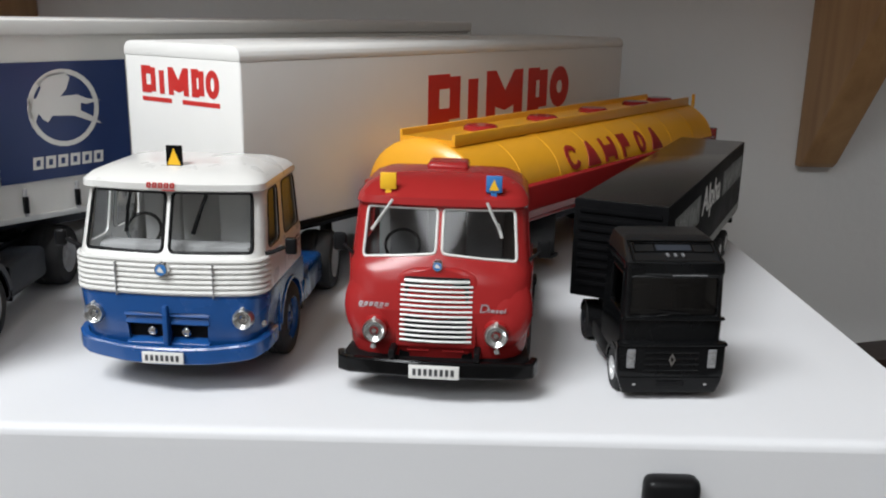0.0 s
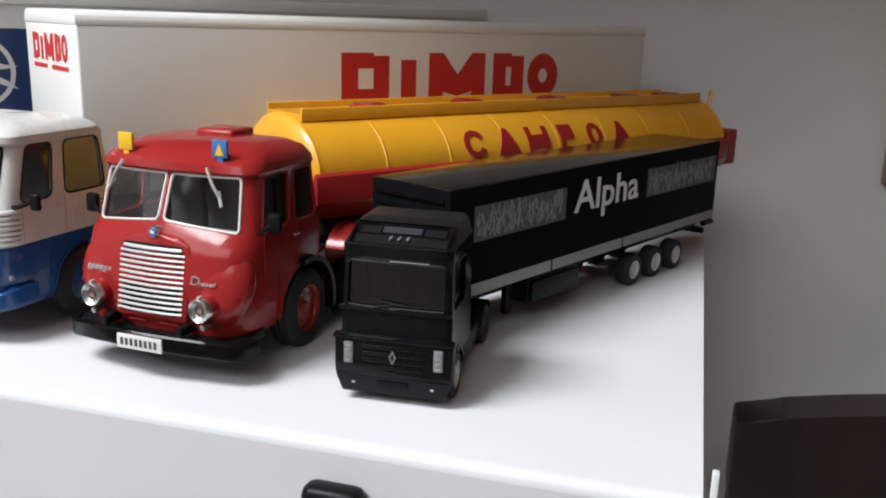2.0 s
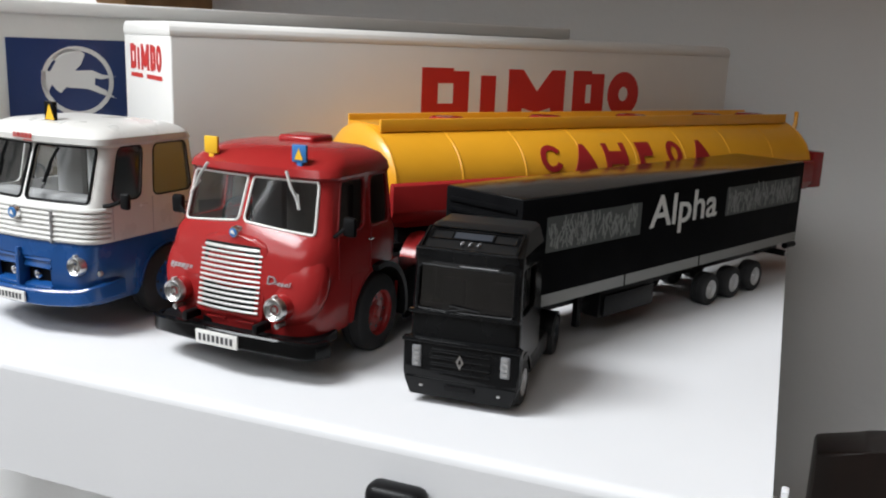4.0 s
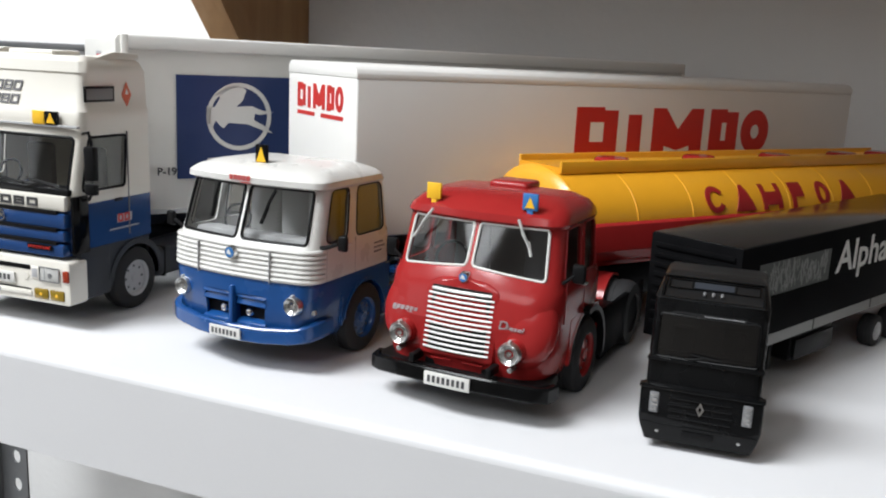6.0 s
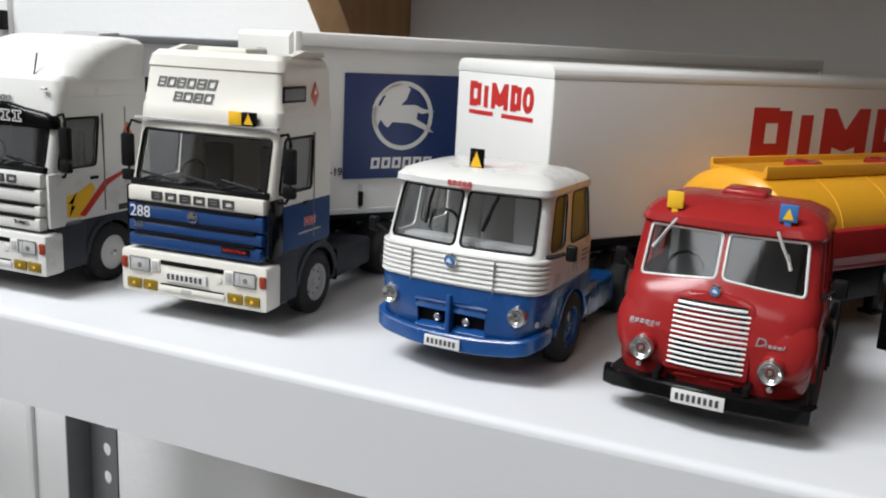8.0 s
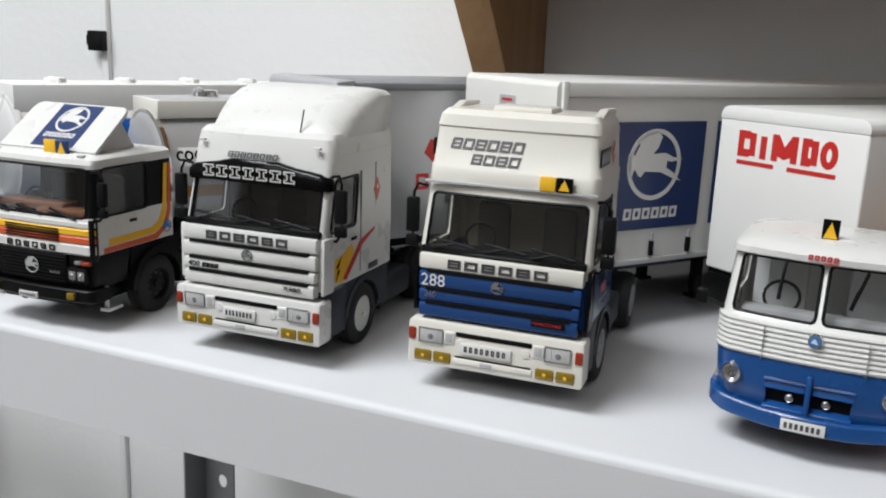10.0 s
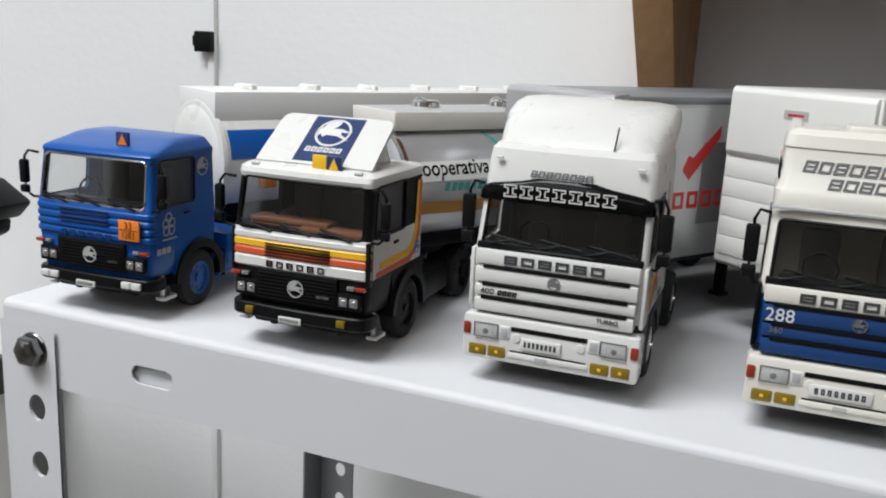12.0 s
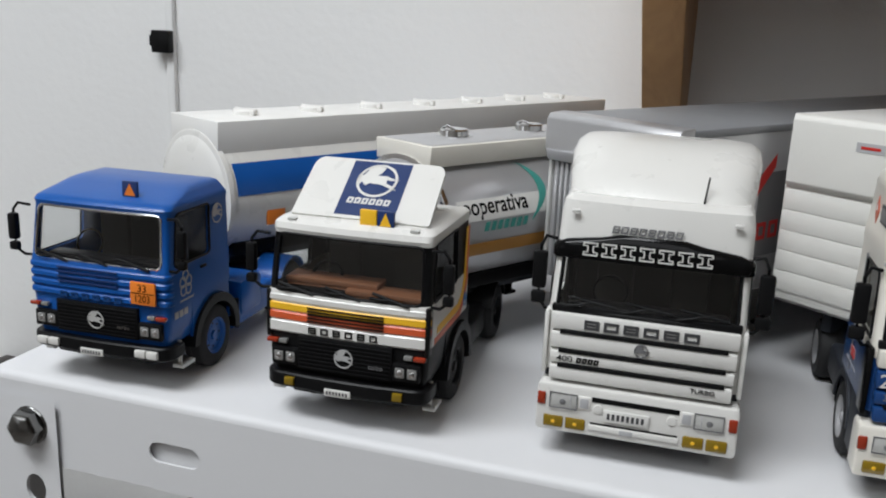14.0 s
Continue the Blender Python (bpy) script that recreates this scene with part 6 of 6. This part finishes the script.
        part("nose_lettering", flat(blocks(6, 25, 2.1, 0.4, 0, 0.42, 0.34), (-12.4, 1.45, 32.2), FX, FZ, 0.25), BLACK, t)
        for s in (-1, 1):
            p1 = part("door_stripe", flat([[(8, -0.6), (33, -0.4), (37.5, 2), (40, 7), (41.5, 25), (43.6, 25), (42.6, 6), (40, 0), (35, -3), (8, -3.2)]], (s * 27.65, 4, 37), SY, FZ, 0.12 * s), SIGN_YELLOW, t)
            part("stripe_shade", flat([[(5, -3.8), (35, -3.5), (40.4, -0.4), (43.1, 6), (44.2, 25), (45.8, 25), (45.2, 5), (42.4, -2), (36, -5.7), (5, -5.8)]], (s * 27.65, 4, 37), SY, FZ, 0.12 * s), STRIPE_RED, p1)
            part("door_corner", box(s * 27.0 - 0.8, s * 27.0 + 0.8, 2.6, 6.4, 29, 45, 0.4), PLASTIC, t)
        warning_boards(t, 2.0, 13.4, 9.4, 67.8, 73.2, SIGN_YELLOW, NAVY)
        # slanting roof board with the emblem panel
        n = Vector((0, -0.60, 0.80))
        base_o, vv = Vector((0.6, 11.6, 68.2)), Vector((0, 0.80 * 1.05, 0.60 * 1.05))
        bm = flat([[(-23.4, 0.2), (-22.8, 0), (22.8, 0), (23.4, 0.4), (22.9, 21.4), (22.0, 23.6), (20.2, 24.8), (-20.2, 24.8), (-22.0, 23.6), (-22.9, 21.4)]], base_o, FX, vv, 1.4)
        bd = part("roof_deflector", bm, WHITE, t, "slanting white roof board with a blue emblem")
        pn = part("emblem_panel", flat([rect(-9.0, 11.4, 1.2, 24)], base_o + n * 1.42, FX, vv, 0.1), NAVY, bd)
        emblem(pn, "emblem", FX, vv, base_o + n * 1.54 + vv * 16.0 + Vector((1.2, 0, 0)), 14, WHITE)
        part("emblem_lettering", flat(blocks(6, 15, 2.4, 0.2, 0.1, 0.65), base_o + n * 1.54 + vv * 6.0 + Vector((-6.4, 0, 0)), FX, vv, 0.1), WHITE, pn)
        for s in (-1, 1):
            part("deflector_strut", prism([(12, 68), (30, 82), (40, 68)], s * 18 - 0.5, s * 18 + 0.5, "x", 0.1), WHITE, bd)
            part("marker_lamp", box(s * 20.6 - 1.5, s * 20.6 + 1.5, 6.4, 8.4, 67.6, 68.6, 0.3), TRIM_SILVER, t)
    part("grille", box(-16.2, 16.2, 1.2, 3, 19.6, 31.0, 0.3), PLASTIC, t, "black ribbed grille")
    for k in range(8):
        part("grille_rib", box(-15.6, 15.6, 0.8, 1.6, 20.2 + k * 1.32, 20.7 + k * 1.32, 0.1), PLASTIC, t)
    emblem(t, "grille_badge", FX, FZ, (0, 0.75, 25.4), 6.4, TRIM_SILVER if blue else RIM, "silver emblem", 0.3)
    words("grille_lettering", "turbo", 1.5, CHROME if blue else GREY, t, (8.4, 0.75, 23.2), FX, FZ, "", 0.1)
    bum = part("bumper", band(ls.outline(14, 28.2, 0.0, 1.2, 5, 16)[1:-1], 12.6, 17.6, 4), PLASTIC, t, "black front bumper")
    plate(bum, -1.5, -0.1, 13.6, 9, 2.4)
    for s in (-1, 1):
        for q in (0, 1):
            h = part("headlight", box(s * (18.8 + q * 4.1) - 1.7, s * (18.8 + q * 4.1) + 1.7, 1.0, 3, 21.4, 25.0, 0.6), LAMP, t, "square clear headlight")
            part("lamp_bulb", lathe([(0.01, -0.3), (0.7, -0.2), (1.1, 0.1)], (s * (18.8 + q * 4.1), 1.0, 23.2), "y", 12), CHROME, h)
            if blue or not q:
                x = s * (17.5 + q * 4.6) if blue else s * 18.6
                w = 2.1 if blue else 1.7
                part("fog_lamp", box(x - w, x + w, -0.5, 1.2, 13.9, 16.6, 0.4), (WHITE if blue else AMBER), bum)
        part("lamp_surround", box(s * 20.8 - 4.6, s * 20.8 + 4.6, 1.3, 3.4, 20.2, 26.2, 0.5), PLASTIC, t)
        part("indicator", box(s * 25.2 - 2.0, s * 25.2 + 2.0, 1.0, 3, 27.6, 29.1, 0.5), RED_LENS, t, "orange-red indicator lens")
        part("indicator_clear", box(s * 21.4 - 1.5, s * 21.4 + 1.5, 1.2, 3, 27.6, 29.1, 0.4), LAMP, t)
        part("cab_step", box(s * 26.6 - 2.2, s * 26.6 + 2.2, 9, 17, 8.0, 9.4, 0.3), TRIM_SILVER, t)
        part("step_hanger", box(s * 26.6 - 0.8, s * 26.6 + 0.8, 10, 11, 9.2, 18, 0.2), TRIM_SILVER, t)
        part("front_wing", arch(34 if blue else 40, 12, 13.4, 16.8, -4, 176, s * 20, s * 28.8, 20), PLASTIC, t)
        wy = 34 if blue else 40
        part("wing_panel", wheel_panel(wy - 16, back - 0.5 if blue else 54.5, 16, 31, wy, 12, 13.6, s * 26.4, s * 27.5), BRIGHT_BLUE if blue else PLASTIC, t)
        mirror(t, s * 27.2, 5.0, 54, s, 3.4, 12, 6.0)
        part("door_handle", box(s * 27.7 - 0.5, s * 27.7 + 0.5, 24, 28, 41, 42.2, 0.3), PLASTIC, t)
        if blue:
            pr = part("door_print", flat([p for cu, cv in ((0, 3.2), (1.9, 1), (-1.9, 1), (1.6, -2), (-1.6, -2)) for p in ring(cu, cv, 2.1, 2.1, 0.6, 14)] + [rect(-4, 5, -5.8, -5.2)], (s * 27.7, 14, 38), SY, FZ, 0.1 * s), PALE_GREY, t)
            part("door_small_print", flat(blocks(3, 9, 2.4, 0.2), (s * 27.6, 6.5, 27), SY, FZ, 0.1 * s), PALE_GREY, t)
            emblem(t, "door_badge", SY, FZ, (s * 27.5, 37, 59), 7.5, PALE_GREY, "", 0.12 * s)
        else:
            emblem(t, "door_badge", SY, FZ, (s * 27.8, 46.4, 35.6), 5, SIGN_BLUE, "", 0.15 * s)
    for xw in (-18, -2, 14):
        wiper(t, (xw - 6, 2.4, 46.4), (xw + 1, 2.0, 46.6), (6, 0.1, -1.6), 0.5)
    interior(t, 25, 4, back - 1, 31.4, 64, 7, 46.4 if blue else 45.6, PLASTIC, INSIDE_DARK, INSIDE_DARK)
    if not blue:
        for x0, x1, y0, z0 in ((-24, 8, 9, 46.6), (-2, 24.5, 6.2, 45.0)):
            d = part("dash_shelf", box(x0, x1, y0, y0 + 9, z0, z0 + 1.8, 0.3), BROWN, t, "brown stepped dashboard board")
            part("dash_face", box(x0 + 0.5, x1 - 0.5, y0 + 0.4, y0 + 2, z0 - 3, z0 + 0.1, 0.2), BROWN, d)
    fy = 34 if blue else 40
    floor_pan(t, 20, 5, back - 1, 8, 16)
    tractor_frame(t, 12, 116, 102 if blue else 106, 12, 28, BRIGHT_BLUE if blue else PLASTIC, "holes", BRIGHT_BLUE if blue else PLASTIC, front_y=fy)
    for s in (-1, 1):
        part("rear_wing", arch(102 if blue else 106, 12, 13.2, 14.2, 20, 160, s * 14, s * 28), BRIGHT_BLUE if blue else PLASTIC, t)
    if blue:
        part("rear_tank", box(-27, 27, 56, 74, 12, 27, 2), BRIGHT_BLUE, t)
    return t


def black_tractor():
    t = thing("model_truck", 0.1020, 0.0142, TOP, 3.0, "small glossy black toy truck with a tall flat-fronted cab", "model truck", TRUCKS)
    lv = [(11.5, 14.6, 1.0, 0.6, 1.6, 26), (24.6, 14.6, 0.8, 0.6, 1.6, 26), (25.4, 14.4, 1.0, 0.6, 1.6, 26), (37.0, 14.2, 1.6, 0.7, 1.6, 26), (38.2, 14.4, 0.9, 0.8, 1.8, 26), (41.0, 14.3, 1.2, 0.8, 1.8, 26), (45.4, 13.0, 10.2, 0.8, 2.4, 25.5), (46.2, 11.8, 12.4, 0.6, 2.2, 25)]
    sh = Shell(lv, [0, 0.05, 0.62, 1], FRONT12)
    holes = [(2, 3, sh.front(0), sh.front(11)), (2, 3, sh.right(1), sh.right(2)), (2, 3, sh.left(2), sh.left(1))]
    part("cab_body", sh.body(holes, 0.9, mats=[0, 0, 0, 0, 0, 1, 1]), [CAB_BLACK, DECK_BLACK], t, "glossy black cab")
    for k, h in enumerate(holes):
        glaze(sh, h, t, BLACK_PANE if not k else SMOKED_PANE, CAB_BLACK, 0.3, 0.9, "windscreen" if not k else "window")
    low = part("bumper", prism([(-14.9, 6.2), (-13.6, 2.4), (13.6, 2.4), (14.9, 6.2), (15.6, 8.4), (15.6, 17), (15, 18), (-15, 18), (-15.6, 17), (-15.6, 8.4)], -0.4, 3.2, "y", 0.6), CAB_BLACK, t, "deep black bumper and grille")
    for k in range(4):
        part("grille_bar", box(-8, 8, -0.8, 0, 9.4 + k * 1.8, 10.2 + k * 1.8, 0.2), CAB_BLACK, low)
    part("grille_badge", flat([[(-1.0, 13), (0, 15), (1.0, 13), (0, 11)], [(-0.45, 13), (0, 12.1), (0.45, 13), (0, 13.9)]][:1], (0, -0.85, 0), FX, FZ, 0.2), CHROME, low, "small chrome diamond badge")
    part("badge_inset", flat([[(-0.45, 13), (0, 13.9), (0.45, 13), (0, 12.1)]], (0, -1.08, 0), FX, FZ, 0.05), CAB_BLACK, low)
    part("number_plate", box(-4, 4, -0.9, 0, 4.8, 6.2, 0.1), PLASTIC, low)
    part("bumper_lip", box(-14.9, 14.9, -0.75, 0.5, 6.9, 7.6, 0.3), CAB_BLACK, low)
    part("bumper_ledge", box(-15.9, 15.9, -0.9, 2, 16.9, 17.9, 0.3), CAB_BLACK, low)
    part("cowl_ledge", box(-14.7, 14.7, 0.2, 2, 24.4, 25.3, 0.25), CAB_BLACK, t)
    for s in (-1, 1):
        lamp = part("headlight", box(s * 11.8 - 1.25, s * 11.8 + 1.25, -0.75, 0.4, 10.2, 16.0, 0.35), GREY, low, "upright ribbed grey headlight")
        for k in range(4):
            part("lens_rib", box(s * 11.8 - 0.85, s * 11.8 + 0.85, -0.95, -0.6, 10.9 + 1.25 * k, 11.6 + 1.25 * k, 0.15), LAMP, lamp)
        part("step_lamp", box(s * 10.4 - 0.5, s * 10.4 + 0.5, -0.6, 0, 4.9, 5.5, 0.1), LAMP, low)
        wheel(t, s * 12.4, 9.5, 6.3, 4.6, s, RIM, "plain")
        wheel(t, s * 10.6, 52, 6.3, 8.4, s, CHASSIS, "plain")
        part("front_wing", arch(9.5, 6.3, 7.0, 8.0, 10, 170, s * 9.6, s * 14.8), CAB_BLACK, t)
        part("frame_rail", box(s * 5 - 0.8, s * 5 + 0.8, 6, 60, 6, 10, 0.2), PLASTIC, t)
        part("side_tank", box(s * 10.5 - 3.6, s * 10.5 + 3.6, 20, 42, 4.6, 11, 1), PLASTIC, t)
        part("rear_wing", arch(52, 6.3, 6.8, 7.4, 15, 165, s * 6, s * 14.6), PLASTIC, t)
    deck = [(1.2, 41.0), (10.2, 45.4)]
    d = Vector((0, deck[1][0] - deck[0][0], deck[1][1] - deck[0][1])).normalized()
    part("roof_vent", flat([rect(-5, 5, 5.4, 7.8)], (0, 1.25, 41.05), FX, d, 0.3), CHASSIS, t, "dark grey roof vent strip")
    part("deck_frame", flat([rect(-11.6, -11.3, 4.9, 8.6), rect(11.3, 11.6, 4.9, 8.6), rect(-11.3, 11.3, 4.8, 5.0), rect(-11.3, 11.3, 8.4, 8.6), rect(-5.6, -5.4, 5.0, 8.4), rect(5.4, 5.6, 5.0, 8.4)], (0, 1.25, 41.05), FX, d, 0.25), CAB_BLACK, t)
    for x in (-2.2, 0, 2.2):
        part("marker_lamp", lathe([(0.01, -0.9), (0.4, -0.6), (0.5, 1.2)], (x, 4.0, 42.7), "y", 8), GREY, t)
    rim = [rect(-12.9, -12.3, 0.4, 9.6), rect(12.3, 12.9, 0.4, 9.6), rect(-12.3, 12.3, 0.2, 0.7), rect(-12.3, 12.3, 9.2, 9.6)]
    part("deck_rim", flat(rim, (0, 1.25, 41.05), FX, d, 0.5), CAB_BLACK, t, "glossy raised roof edge")
    # highlight along the brow, modelled as a thin grey bar
    part("brow_highlight", tube([(-1.5, 0.6, 37.7), (8.5, 0.7, 37.7)], 0.16, 6), GREY, t)
    part("fifth_wheel", lathe([(0.01, 0), (5, 0), (5.4, -1.2)], (0, 50, 12.2), "z", 20), PLASTIC, t)
    for y in (9.5, 52):
        part("axle", lathe([(1, -10), (1, 10)], (0, y, 6.3), "x", 8), PLASTIC, t)
    part("dashboard", box(-12.6, 12.6, 4, 8, 21, 25.6, 0.8), PLASTIC, t)
    for s in (-1, 1):
        part("cab_seat", box(s * 6.5 - 3, s * 6.5 + 3, 12, 15, 20, 31, 0.8), PLASTIC, t)
    part("cab_back", box(-13, 13, 24.6, 25.2, 12, 37, 0), PLASTIC, t)
    wiper(t, (-5, 1.0, 25.6), (0, 0.9, 26.6), (4, 0, -0.4), 0.22)
    return t


bread_trailer()
curtain_trailer()
grey_trailer()
fuel_tanker()
silver_tanker()
white_tanker()
black_trailer()
bread_tractor()
red_tractor()
modern_tractor(-0.138, 0.0096, 2.4, True)
modern_tractor(-0.2300, 0.0032, 2.0, False)
eighties_tractor(-0.3215, -0.0075, 2.5, False)
eighties_tractor(-0.4150, -0.0095, 3, True)
black_tractor()
